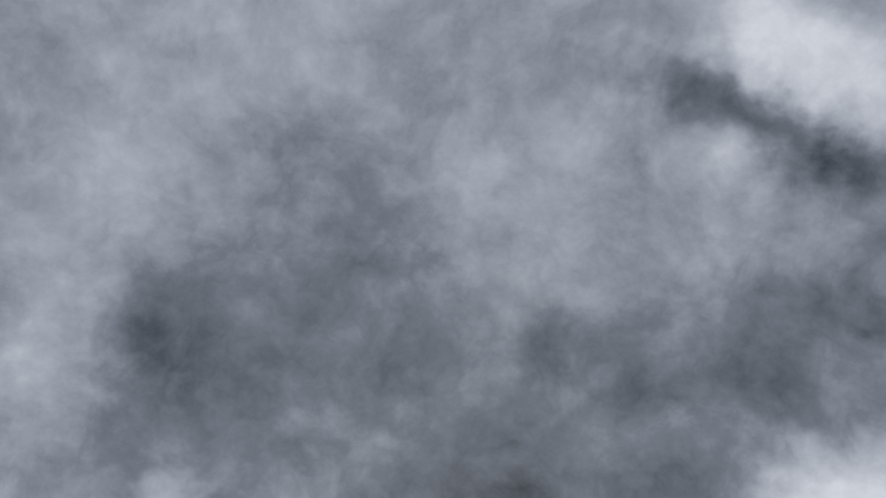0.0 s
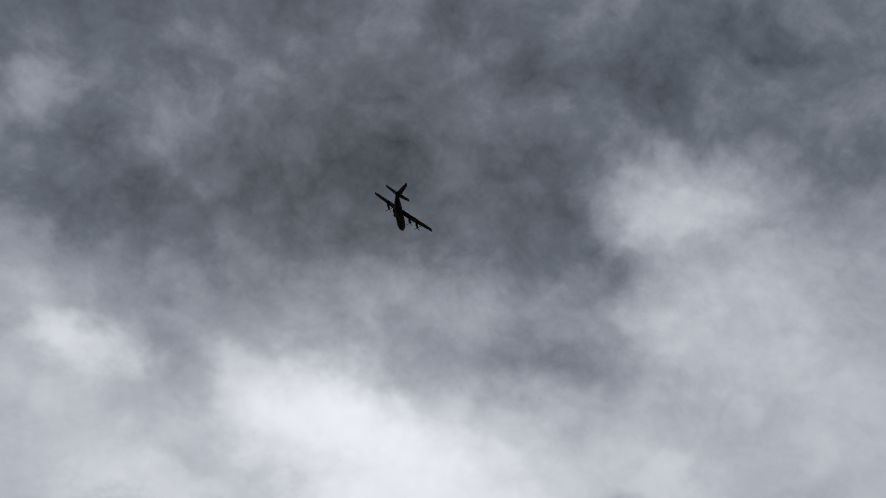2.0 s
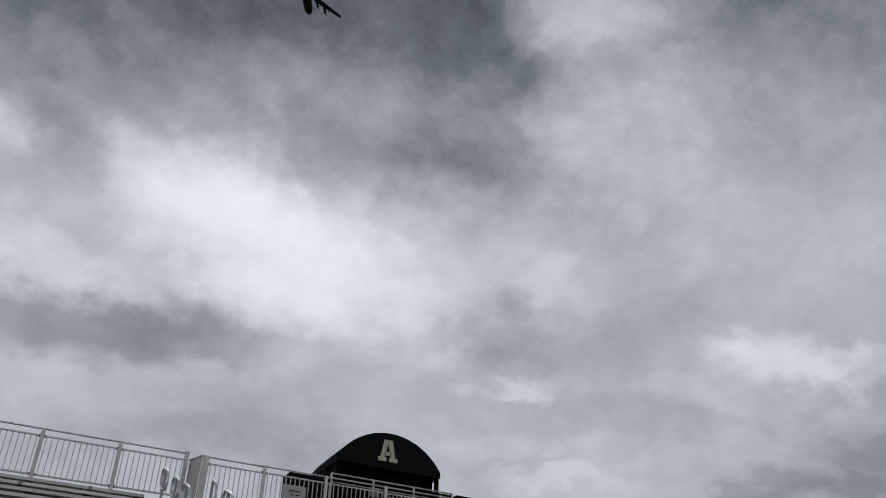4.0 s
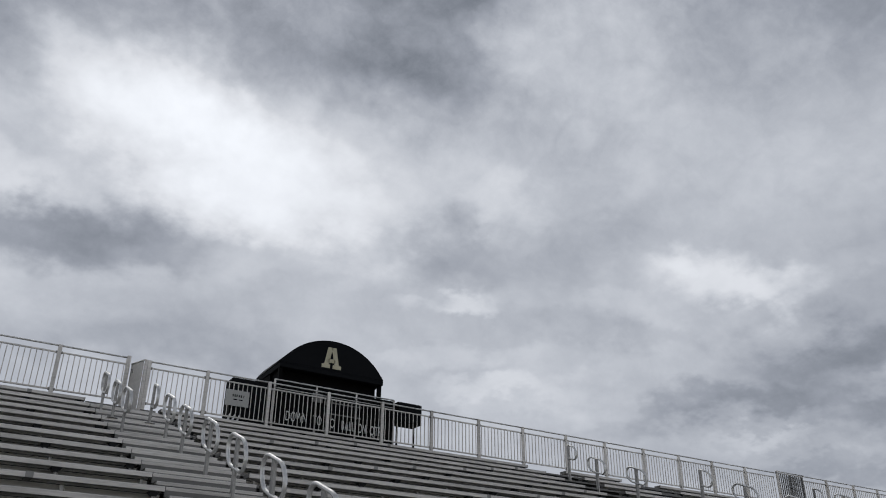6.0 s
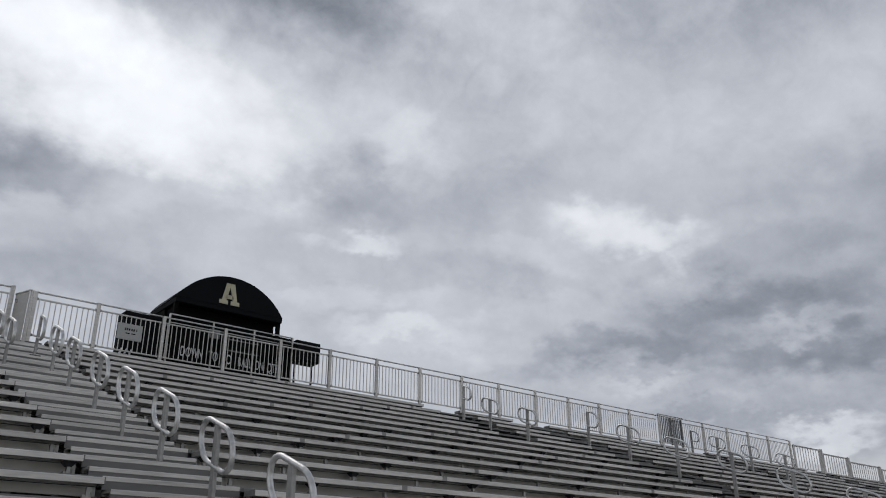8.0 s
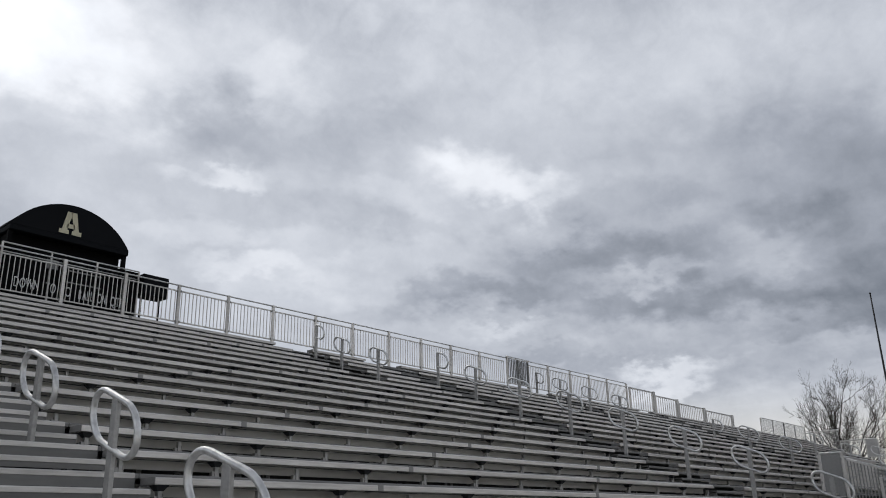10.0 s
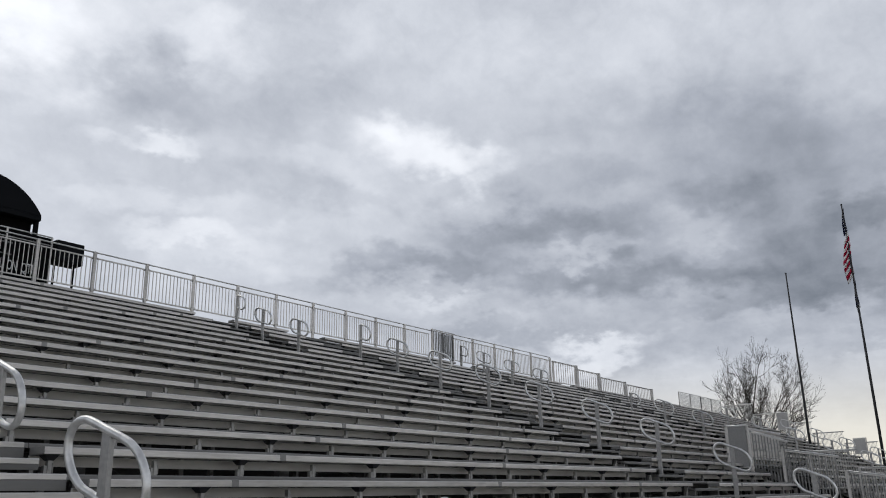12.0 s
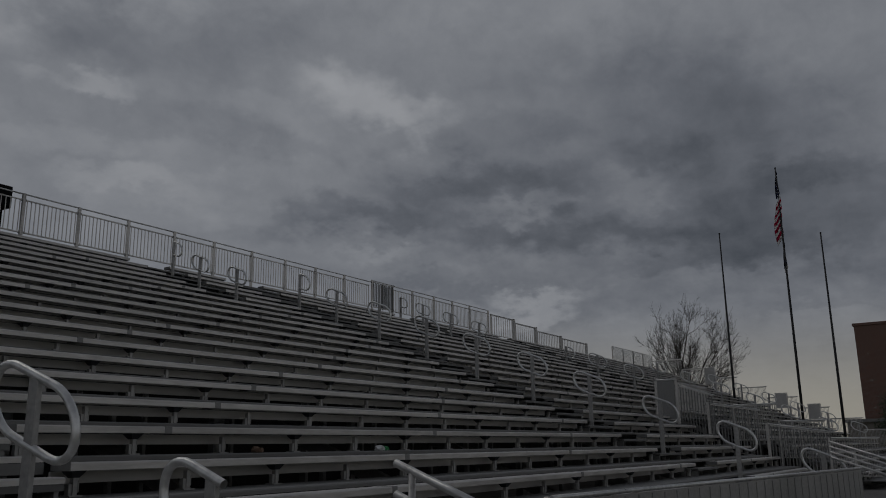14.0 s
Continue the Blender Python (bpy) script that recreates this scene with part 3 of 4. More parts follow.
solid_panel(VOM[0], 8.46, VOM[0], 7.83, EYE + 0.72, EYE + 2.0, "grey sheet guard panel at the head of the passage", GALV)
fence_panel(VOM[0] + 0.08, 8.50, VOM[1], 8.50, slope_z(8.95) - 0.1, slope_z(8.95) + 0.85, 0.02, 0.11, PASSAGE, 0.6)
# end of the stand
stepping_guard(60.95, 19.7, 8, 1.9, 1.0, "guards at the end of the stand", "grey aluminium end guard panel stepping down the stand")
for y, h in ((16.2, 1.15), (11.6, 1.0), (9.6, 1.0)):
    solid_panel(60.8, y, 60.8, y - 0.75, slope_z(y) + 0.0, slope_z(y) + h, "grey sheet panel on the end guard", ALU_MID)

# ---------------------------------------------------------------- loop handrails
def loop_points(broken=False):
    L, r, n = 0.20, 0.245, 14
    pts = []
    for i in range(n + 1):
        a = -math.pi / 2 + math.pi * i / n
        pts.append((L + r * math.cos(a), r * math.sin(a)))
    for i in range(n + 1):
        a = math.pi / 2 + math.pi * i / n
        pts.append((-L + r * math.cos(a), r * math.sin(a)))
    if broken:
        pts = pts[:n + 1] + [(0.05, r), (-0.10, r)]
    return [(0, u, 0.40 * u + v) for u, v in pts]
LOOP = mesh_of(tube(nb(), loop_points(), 0.031, 10, True), "loop", PIPE)
LOOP_OPEN = mesh_of(tube(nb(), loop_points(True), 0.030, 10, False, False), "loop", PIPE)
def half_points():
    """The downhill half of a loop, closed by its post."""
    full = loop_points()
    return [(0, 0.0, 0.245)] + full[15:30] + [(0, 0.0, -0.245)]
LOOP_HALF = mesh_of(tube(nb(), half_points(), 0.031, 10), "loop", PIPE)
post_cache = {}
def loop_rail(x, y, z_top, z_base, broken=False, scale=0.92, turn=0.0, half=False):
    ob = empty("loop_handrail", (x, y, z_base))
    tagged(ob, "broken bent pipe loop handrail with an open end" if broken else "half loop of bent aluminium pipe on a post" if half else "bent aluminium pipe loop handrail in the aisle", "handrail", "loop handrails in the aisles")
    h = round(z_top - z_base, 3)
    if h not in post_cache:
        bm = box(nb(), -0.022, 0.022, -0.048, 0.048, 0, h - 0.05, 0.006)
        bm2 = nb()
        box(bm2, -0.10, 0.10, -0.10, 0.10, 0, 0.012, 0.003)
        post_cache[h] = (mesh_of(bm, "post", POST_GREY), mesh_of(bm2, "base_plate", GALV))
    part("post", post_cache[h][0], None, ob)
    part("base_plate", post_cache[h][1], None, ob)
    ring = part("loop", LOOP_OPEN if broken else LOOP_HALF if half else LOOP, None, ob, at=(0, 0, h - 0.30 * scale))
    ring.scale = (1, scale, scale)
    ob.rotation_euler = (0, 0, radians(turn))
    for z in (0.06, 0.14):
        part("bolt", tube(nb(), [(0.02, -0.02, z), (0.032, -0.02, z)], 0.014, 6), STEEL_DARK, ob)
    return ob

def tread_under(y):
    """Top of the aisle tread at depth y."""
    k = math.floor((y - Y0 + RUN - 0.30) / RUN)
    return row_z(k) - TREAD_DROP

loop_rail(3.66, 4.97, EYE + 0.54, tread_under(4.97), scale=0.97, turn=6)
def aisle_rails(x, tops, scale, headed):
    """Loop rails up one aisle: (depth, height of the loop's top over the eye); the first is a half loop."""
    for i, (y, z) in enumerate(tops):
        loop_rail(x, y, EYE + z - 0.06, tread_under(y), scale=scale, half=headed and i == 0)
aisle_rails(3.78, [(17.23, 5.33), (15.77, 4.72), (14.53, 4.21), (12.95, 3.61), (11.58, 3.08), (10.08, 2.49), (8.52, 1.88), (6.87, 1.28)], 0.92, True)
aisle_rails(3.05, [(18.61, 5.82), (17.2, 5.25), (16.05, 4.81)], 0.85, False)
aisle_rails(15.6, [(18.29, 5.87), (17.17, 5.28), (15.72, 4.76)], 0.76, True)
aisle_rails(19.3, [(16.88, 5.38), (15.4, 4.69), (13.82, 4.12), (12.2, 3.56), (10.63, 2.93), (9.02, 2.32), (7.51, 1.74), (5.82, 1.08), (4.18, 0.46)], 0.90, True)
loop_rail(19.3, 2.5, EYE - 0.2, tread_under(2.5))
aisle_rails(28.3, [(19.5, 6.2), (18.38, 5.78), (17.06, 5.28), (15.76, 4.8)], 0.78, True)
aisle_rails(34.3, [(14.85, 4.37), (13.4, 3.88), (11.81, 3.30)], 0.92, True)
for i in range(6):
    loop_rail(44.0, 6.0 + 1.6 * i, slope_z(6.0 + 1.6 * i) + 1.06, tread_under(6.0 + 1.6 * i))
    loop_rail(55.0, 6.0 + 1.6 * i, slope_z(6.0 + 1.6 * i) + 1.06, tread_under(6.0 + 1.6 * i))
loop_rail(4.03, 3.60, EYE - 0.14, tread_under(3.62), True, 1.0)

# handrails at the foot of the aisle
def stair_rail(name, x, y0, z0, y1, z1, drops, label):
    ob = empty(name, (x, y0, z0))
    tagged(ob, label, "stair rail")
    dy, dz = y1 - y0, z1 - z0
    for d in drops:
        part("pipe", tube(nb(), [(0, 0, -d), (0, dy, dz - d)], 0.024, 10), PIPE, ob)
    for f in (0.12, 0.88):
        part("post", tube(nb(), [(0.0, dy * f, dz * f - 0.01), (0.0, dy * f, 0.03 - z0)], 0.022, 8), ALU, ob)
    return ob
stair_rail("stair_handrail", 4.5, 2.55, EYE - 0.12, 1.55, EYE - 0.52, (0, 0.18), "two sloping aluminium pipe handrails at the foot of the aisle")
stair_rail("ramp_handrail", 18.6, 2.25, EYE - 0.02, -1.4, EYE - 1.3, (0, 0.1, 0.2, 0.3), "bank of parallel aluminium ramp pipes")

# front sheet guard along the walkway
front = solid_panel(7.6, 3.02, 17.6, 1.62, 0.03, EYE - 0.5, "long grey sheet guard along the front walkway", POST_GREY, 0.0)
for i in range(33):
    part("seam", box(nb(), -0.012, 0.012, -0.016, -0.008, 0.06, EYE - 0.58), POST_GREY, front, at=(0.15 + i * 0.303, 0, 0))

# ---------------------------------------------------------------- booth and scoreboard
HX, HY, HZ = 7.57, 20.3, EYE + 4.95
hut = empty("announcer_booth", (HX, HY + 0.5, HZ))
tagged(hut, "black canvas booth with an arched roof behind the fence", "booth")
W_, RISE_, BASE_ = 3.09, 0.86, 2.38
bm = nb()
n = 28
R_ = (W_ * W_ / 4 + RISE_ * RISE_) / (2 * RISE_)     # circle through the eaves and the crown
SPAN_ = math.asin(W_ / 2 / R_)
def arch(grow, y):
    return [bm.verts.new((W_ / 2 + (R_ + grow) * math.sin(q), y, BASE_ + RISE_ - R_ + (R_ + grow) * math.cos(q)))
            for q in (SPAN_ * (2 * i / n - 1) for i in range(n + 1))]
f0, f1 = arch(0, -0.5), arch(0, 1.35)
bm.faces.new(f0); bm.faces.new(f1[::-1])
for i in range(n):
    bm.faces.new((f0[i], f0[i + 1], f1[i + 1], f1[i])).smooth = True
bm.faces.new((f0[0], f0[-1], f1[-1], f1[0]))
roof = part("roof", bm, BLACK, hut)
part("valance", box(nb(), 0, W_, -0.5, 1.35, BASE_ - 0.14, BASE_ - 0.004, 0.01), BLACK, roof)
# solid block: the shaded recess under the roof is put in as black
part("wall", box(nb(), 0.1, W_ - 0.1, -0.2, 1.25, 0.0, BASE_ - 0.14), BLACK_METAL, hut, "black block standing in for the shaded booth interior")
for x in (0.06, W_ - 0.06):
    part("corner_post", box(nb(), x - 0.05, x + 0.05, -0.42, -0.32, 0.0, BASE_ - 0.14), BLACK_METAL, hut)
    part("side_wall", box(nb(), x - 0.03, x + 0.03, 0.3, 1.2, 0.0, BASE_ - 0.14), BLACK_METAL, hut)
part("floor", box(nb(), 0, W_, -0.45, 2.1, -0.1, 0.0), BLACK_METAL, hut)
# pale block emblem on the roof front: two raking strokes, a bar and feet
bm = nb()
def slab(pts):
    vs = [bm.verts.new((x, 0, z)) for x, z in pts] + [bm.verts.new((x, 0.012, z)) for x, z in pts]
    m = len(pts)
    bm.faces.new(vs[:m]); bm.faces.new(vs[m:][::-1])
    for i in range(m):
        bm.faces.new((vs[i], vs[(i + 1) % m], vs[(i + 1) % m + m], vs[i + m]))
slab([(-0.29, 0.0), (-0.04, 0.0), (-0.04, 0.11), (-0.09, 0.11), (0.02, 0.60), (-0.12, 0.60), (-0.22, 0.11), (-0.29, 0.11)])
slab([(0.29, 0.0), (0.04, 0.0), (0.04, 0.11), (0.09, 0.11), (-0.02, 0.598), (0.12, 0.60), (0.22, 0.11), (0.29, 0.11)])
slab([(-0.11, 0.16), (0.11, 0.16), (0.09, 0.27), (-0.09, 0.27)])
part("emblem", bm, CREAM, roof, "cream block emblem", at=(1.46, -0.516, BASE_ + 0.06))

board = empty("scoreboard", (7.42, 20.12, EYE + 4.95))
tagged(board, "black scoreboard with white captions behind the fence", "scoreboard")
part("cabinet", box(nb(), 0, 3.53, 0, 0.16, 0.0, 1.78, 0.01), BLACK_METAL, board)
def words(text, x, z, size, narrow, parent):
    for ch in text:
        if ch != " ":
            letter(ch, x, z, size, narrow, parent)
        x += narrow * size * {"W": 0.95, "O": 0.78, "G": 0.76, "Q": 0.78, "N": 0.74, "D": 0.74, "L": 0.58, "T": 0.60}.get(ch, 0.68)
def letter(text, x, z, size, narrow, parent):
    cu = bpy.data.curves.new("caption", "FONT")
    cu.body, cu.size, cu.extrude = text, size, 0.004
    tmp = bpy.data.objects.new("caption", cu)
    me = bpy.data.meshes.new_from_object(tmp)
    me.materials.clear()
    me.materials.append(WHITE)
    ob = part("letter", me, None, parent)
    ob.matrix_basis = Matrix.Translation((x, -0.008, z)) @ Matrix.Rotation(radians(90), 4, "X") @ Matrix.Diagonal((narrow * 0.95, 1, 1, 1))
    bpy.data.objects.remove(tmp)
words("DOWN", 0.34, 0.78, 0.36, 0.53, board)
words("TO", 1.10, 0.78, 0.36, 0.53, board)
words("GO", 1.45, 0.77, 0.36, 0.53, board)
words("BALL", 1.93, 0.76, 0.36, 0.45, board)
words("ON", 2.43, 0.75, 0.36, 0.45, board)
words("QTR", 2.78, 0.74, 0.36, 0.53, board)
part("number_window", box(nb(), 1.05, 1.35, -0.02, -0.004, 1.38, 1.62, 0.004), GALV, board, "small grey framed window")
for z in (1.12, 1.42):
    part("trim_bar", box(nb(), 1.6, 2.5, -0.015, -0.004, z, z + 0.03), GALV, board)

extra = empty("upper_railing", (7.36, 20.0, EYE + 5.0))
tagged(extra, "thin aluminium upper railing in front of the scoreboard", "railing")
part("top_rail", tube(nb(), [(0, 0, 1.72), (3.5, 0, 1.72)], 0.02), PIPE, extra)
part("mid_rail", tube(nb(), [(0, 0, 1.5), (3.5, 0, 1.5)], 0.016), PIPE, extra)
for x in (0.0, 1.17, 2.34, 3.5):
    part("post", box(nb(), x - 0.02, x + 0.02, -0.02, 0.02, -0.3, 1.72), ALU, extra)

def speaker(x0, x1, z0, z1, label):
    ob = empty("loudspeaker", (x0, 20.12, z0))
    tagged(ob, label, "loudspeaker")
    part("cabinet", box(nb(), 0, x1 - x0, 0, 0.5, 0, z1 - z0, 0.02), BLACK_METAL, ob)
    part("grille", box(nb(), 0.03, x1 - x0 - 0.03, -0.012, -0.002, 0.03, z1 - z0 - 0.03, 0.004), BLACK, ob)
    for x in (0.12, x1 - x0 - 0.12):
        part("leg", tube(nb(), [(x, 0.25, 0.01), (x, 0.25, EYE + 4.95 - z0)], 0.03, 8), BLACK_METAL, ob)
    return ob
speaker(6.28, 7.30, EYE + 5.5, EYE + 6.62, "large black loudspeaker cabinet behind the fence")
speaker(11.06, 11.84, EYE + 6.18, EYE + 6.76, "small black loudspeaker cabinet on legs")
for dx in (0.0, 0.12, 0.24):
    st = part("stand_strut", tube(nb(), [(6.05 + dx, 20.05, EYE + 4.9), (6.3 + dx, 20.05, EYE + 5.65)], 0.025, 8), WHITE)
    tagged(st, "slanting pale strut of the loudspeaker stand", "strut", "struts of the loudspeaker stand")

notice = empty("notice_sign", (6.05, 19.79, EYE + 5.79))
tagged(notice, "white notice plate fixed to the fence", "sign")
part("plate", box(nb(), 0, 0.6, 0, 0.01, 0, 0.40, 0.003), SIGN_GREY, notice)
for x, w, z, h in ((0.17, 0.03, 0.23, 0.06), (0.22, 0.03, 0.23, 0.06), (0.27, 0.03, 0.23, 0.06), (0.33, 0.03, 0.23, 0.06), (0.38, 0.03, 0.23, 0.06), (0.45, 0.02, 0.23, 0.06), (0.20, 0.10, 0.15, 0.025), (0.34, 0.10, 0.15, 0.025)):
    part("print_bar", box(nb(), x, x + w, -0.004, -0.001, z, z + h), BLACK_METAL, notice)

# platform that carries the booth, scoreboard and loudspeakers
platform = part("platform", box(nb(), 5.6, 12.4, 19.95, 23.2, EYE + 4.80, EYE + 4.946), GALV)
tagged(platform, "steel grating platform behind the top fence", "platform", kind="structure")
for x in (5.8, 9.0, 12.2):
    for y in (21.0, 23.0):
        part("column", box(nb(), x - 0.08, x + 0.08, y - 0.08, y + 0.08, 0.004, EYE + 4.80), GALV, platform)

# ---------------------------------------------------------------- deck planks, aisle steps and frame
deck = empty("stand_deck")
tagged(deck, "stepped aluminium plank deck of the grandstand", "deck", kind="structure")
for k in ROWS:
    y, z = row_y(k), row_z(k) - TREAD_DROP
    for a, b in deck_spans(k):
        L = b - a - 0.008
        for j in range(3):
            ya = y - RUN + 0.292 + j * 0.264
            # dark tone carries the shade of the gaps between rows
            part("tread_plank", plank_mesh(L, 0.26, 0.045, ALU_DARK, "tread_plank"), None, deck, at=(a + 0.004, ya, z))
    for a, b in spans(k):
        rb = part("riser_board", box(nb(), 0, b - a, 0, 0.02, 0, 0.10, 0.003), ALU_MID, deck)
        rb.location = (a, y + 0.262, row_z(k) - 0.172)
    for xa, xb in ((2.86, 4.40), (18.56, 20.10)):
        if k > -4:
            # far aisle steps take the darkened tread tone, near ones the bright
            st = part("aisle_step", plank_mesh(xb - xa, 0.28, 0.05, ALU if xa < 5 else ALU_DARK, "aisle_step"), None, deck, at=(xa, y - 0.03, z + RISE / 2))
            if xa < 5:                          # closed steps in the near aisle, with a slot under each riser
                # risers share the tread tone that stands in for shade
                part("step_riser", box(nb(), 0.0, xb - xa, 0.008, 0.016, -0.105, -0.052), ALU_DARK, st)
                part("back_riser", box(nb(), 0.0, xb - xa, 0.300, 0.310, 0.02, RISE / 2 - 0.05), ALU_DARK, st)
                part("nosing", plank_mesh(xb - xa, 0.055, 0.05, ALU, "nosing"), None, deck, at=(xa, y - 0.522, z + 0.004))
            for sx in (0.03, xb - xa - 0.07):
                part("step_bracket", box(nb(), sx, sx + 0.04, 0.03, 0.25, -RISE / 2, -0.05), GALV, st)
frame_ = empty("stand_frame")
tagged(frame_, "galvanised steel frame under the deck", "steel frame", kind="structure")
x = X_LEFT + 0.3
while x < 60.8:
    lo = VOM_TOP if VOM[0] - 0.2 < x < VOM[1] + 0.2 else -4
    ya, yb = row_y(lo) - 0.3, FENCE_Y
    za, zb = slope_z(ya) - TREAD_DROP - 0.42, slope_z(yb) - TREAD_DROP - 0.42
    bm = nb()
    vs = [bm.verts.new((sx, yy, zz + dz)) for sx in (-0.05, 0.05) for yy, zz in ((ya, za), (yb, zb)) for dz in (0, 0.2)]
    bmesh.ops.convex_hull(bm, input=bm.verts)
    part("raker", bm, GALV, frame_, at=(x, 0, 0))
    for yy in (6.0, 9.5, 13.0, 16.5, 19.6):
        if yy > ya + 0.2:
            part("column", box(nb(), -0.06, 0.06, -0.06, 0.06, 0.03, slope_z(yy) - TREAD_DROP - 0.40), GALV, frame_, at=(x, yy, 0))
    x += 3.3

# ---------------------------------------------------------------- flagpoles and flags
def flagpole(x, y, h, label):
    ob = empty("flagpole", (x, y, 0))
    tagged(ob, label, "flagpole", "flagpoles beyond the stand")
    part("pole", tube(nb(), [(0, 0, 0), (0, 0, h * 0.4), (0, 0, h)], [0.09, 0.08, 0.042], 10), POLE_DARK, ob)
    bm = nb()
    bmesh.ops.create_uvsphere(bm, u_segments=10, v_segments=6, radius=0.065, matrix=Matrix.Translation((0, 0, h + 0.04)))
    part("finial", bm, POLE_DARK, ob)
    part("base_collar", tube(nb(), [(0, 0, 0), (0, 0, 0.25)], [0.28, 0.2], 12), POLE_DARK, ob)
    part("halyard", tube(nb(), [(0.12, 0, 1.0), (0.08, 0, h - 0.1)], 0.008, 4), WHITE, ob)
flagpole(57, 13.35, EYE + 13.85, "tall bare dark flagpole")
flagpole(57, 9.33, EYE + 17.75, "tallest dark flagpole carrying limp flags")
flagpole(57, 7.05, EYE + 12.95, "tall bare dark flagpole")

def drape(u, s, width):
    """A limp cloth hanging along the pole: u across (0 to 1), s down (metres)."""
    fold = 0.06 * math.sin(u * 9.5 + s * 0.35) * min(1, s)
    spread = width * (0.35 + 0.65 * min(1, s / 3.0)) * (1 - 0.12 * math.sin(s * 1.3))
    return (fold + 0.015 * math.sin(u * 23 + s), -0.10 + u * spread + 0.04 * math.sin(s * 2.1), -s - 0.35 * u)

def cloth(name, mat_, parent, s0, s1, width, slant=0.0, u0=0.0, u1=1.0):
    bm = nb()
    nu, ns = 14, max(int((s1 - s0) / 0.08), 2)
    g = [[bm.verts.new(drape(u0 + (u1 - u0) * i / nu, s0 + (s1 - s0) * j / ns + slant * (i / nu), width)) for i in range(nu + 1)] for j in range(ns + 1)]
    for j in range(ns):
        for i in range(nu):
            bm.faces.new((g[j][i], g[j][i + 1], g[j + 1][i + 1], g[j + 1][i])).smooth = True
    bmesh.ops.solidify(bm, geom=bm.faces[:], thickness=0.006)
    return part(name, bm, mat_, parent)

flag = empty("striped_flag", (57, 9.33, EYE + 17.6))
tagged(flag, "limp red and white striped flag with a dark blue canton", "flag")
canton = cloth("canton", BLUE, flag, 0.0, 1.60, 0.42)
for i in range(12):
    bm = nb()
    u, s = 0.2 + 0.6 * ((i * 7) % 5) / 5, 0.25 + 0.12 * i
    p = Vector(drape(u, s, 0.42))
    bmesh.ops.create_uvsphere(bm, u_segments=6, v_segments=4, radius=0.026, matrix=Matrix.Translation(p + Vector((-0.03, 0, 0))))
    part("star", bm, FLAG_WHITE, canton)
s = 1.61
for i in range(11):
    cloth("red_stripe" if i % 2 else "white_stripe", RED if i % 2 else FLAG_WHITE, flag, s, s + 0.255, 0.46, 0.34)
    s += 0.256
flag2 = empty("dark_flag", (57, 9.33, EYE + 12.75))
tagged(flag2, "small limp black flag with a pale lower edge", "flag")
cloth("cloth", BLUE, flag2, 0.0, 1.5, 0.35)
cloth("pale_edge", FLAG_WHITE, flag2, 1.51, 1.75, 0.3)

# ---------------------------------------------------------------- bare tree
def bare_tree(name, x, y, h, seed, label):
    rnd = random.Random(seed)
    ob = empty(name, (x, y, 0))
    tagged(ob, label, "tree")
    trunk, limbs, twigs = nb(), nb(), nb()
    def grow(p, d, L, r, depth):
        pts, rad = [p.copy()], [r]
        steps = 4 if depth < 4 else 3
        q, dd = p.copy(), d.copy()
        for i in range(steps):
            dd = (dd + Vector((rnd.uniform(-1, 1), rnd.uniform(-1, 1), rnd.uniform(-0.6, 0.8))) * (0.10 + 0.034 * depth)).normalized()
            q = q + dd * L / steps
            pts.append(q.copy()); rad.append(r * (1 - 0.45 * (i + 1) / steps))
        bm = trunk if depth == 0 else limbs if depth < 3 else twigs
        tube(bm, pts, rad, 8 if depth == 0 else 6 if depth < 3 else 3, False, False)
        if depth >= 6:
            return
        n = (5, 4, 4, 4, 5, 4)[depth]
        for j in range(n):
            k = len(pts) - 1 if j == 0 else rnd.randint(max(1, steps - 2 - (depth > 0)), steps)
            a = rnd.uniform(0, math.tau)
            side = Vector((math.cos(a), math.sin(a), 0))
            side = (side - dd * side.dot(dd)).normalized()
            ang = rnd.uniform(0.12, 0.32) if j == 0 else rnd.uniform(0.38, 0.85) if depth < 2 else rnd.uniform(0.4, 0.95)
            nd = (dd * math.cos(ang) + side * math.sin(ang) + Vector((0, 0, 0.14))).normalized()
            grow(pts[k], nd, L * (rnd.uniform(0.72, 0.98) if depth < 2 else rnd.uniform(0.48, 0.74)), max(rad[k] * (0.85 if j == 0 else 0.66), 0.009), depth + 1)
    grow(Vector((0, 0, 0)), Vector((0, 0.03, 1)), h * 0.285, 0.44, 0)
    for bm in (trunk, limbs, twigs):            # narrow, upright crown
        for v in bm.verts:
            v.co.x *= 0.64
            v.co.y *= 0.64
    part("trunk", trunk, BARK, ob)
    part("branching", limbs, BARK, ob)
    tagged(part("crown", twigs, BARK, ob), kind="stuff")
    return ob
bare_tree("bare_tree", 66.5, 18.9, 13.6, 5, "leafless winter tree with a wide crown of fine twigs")

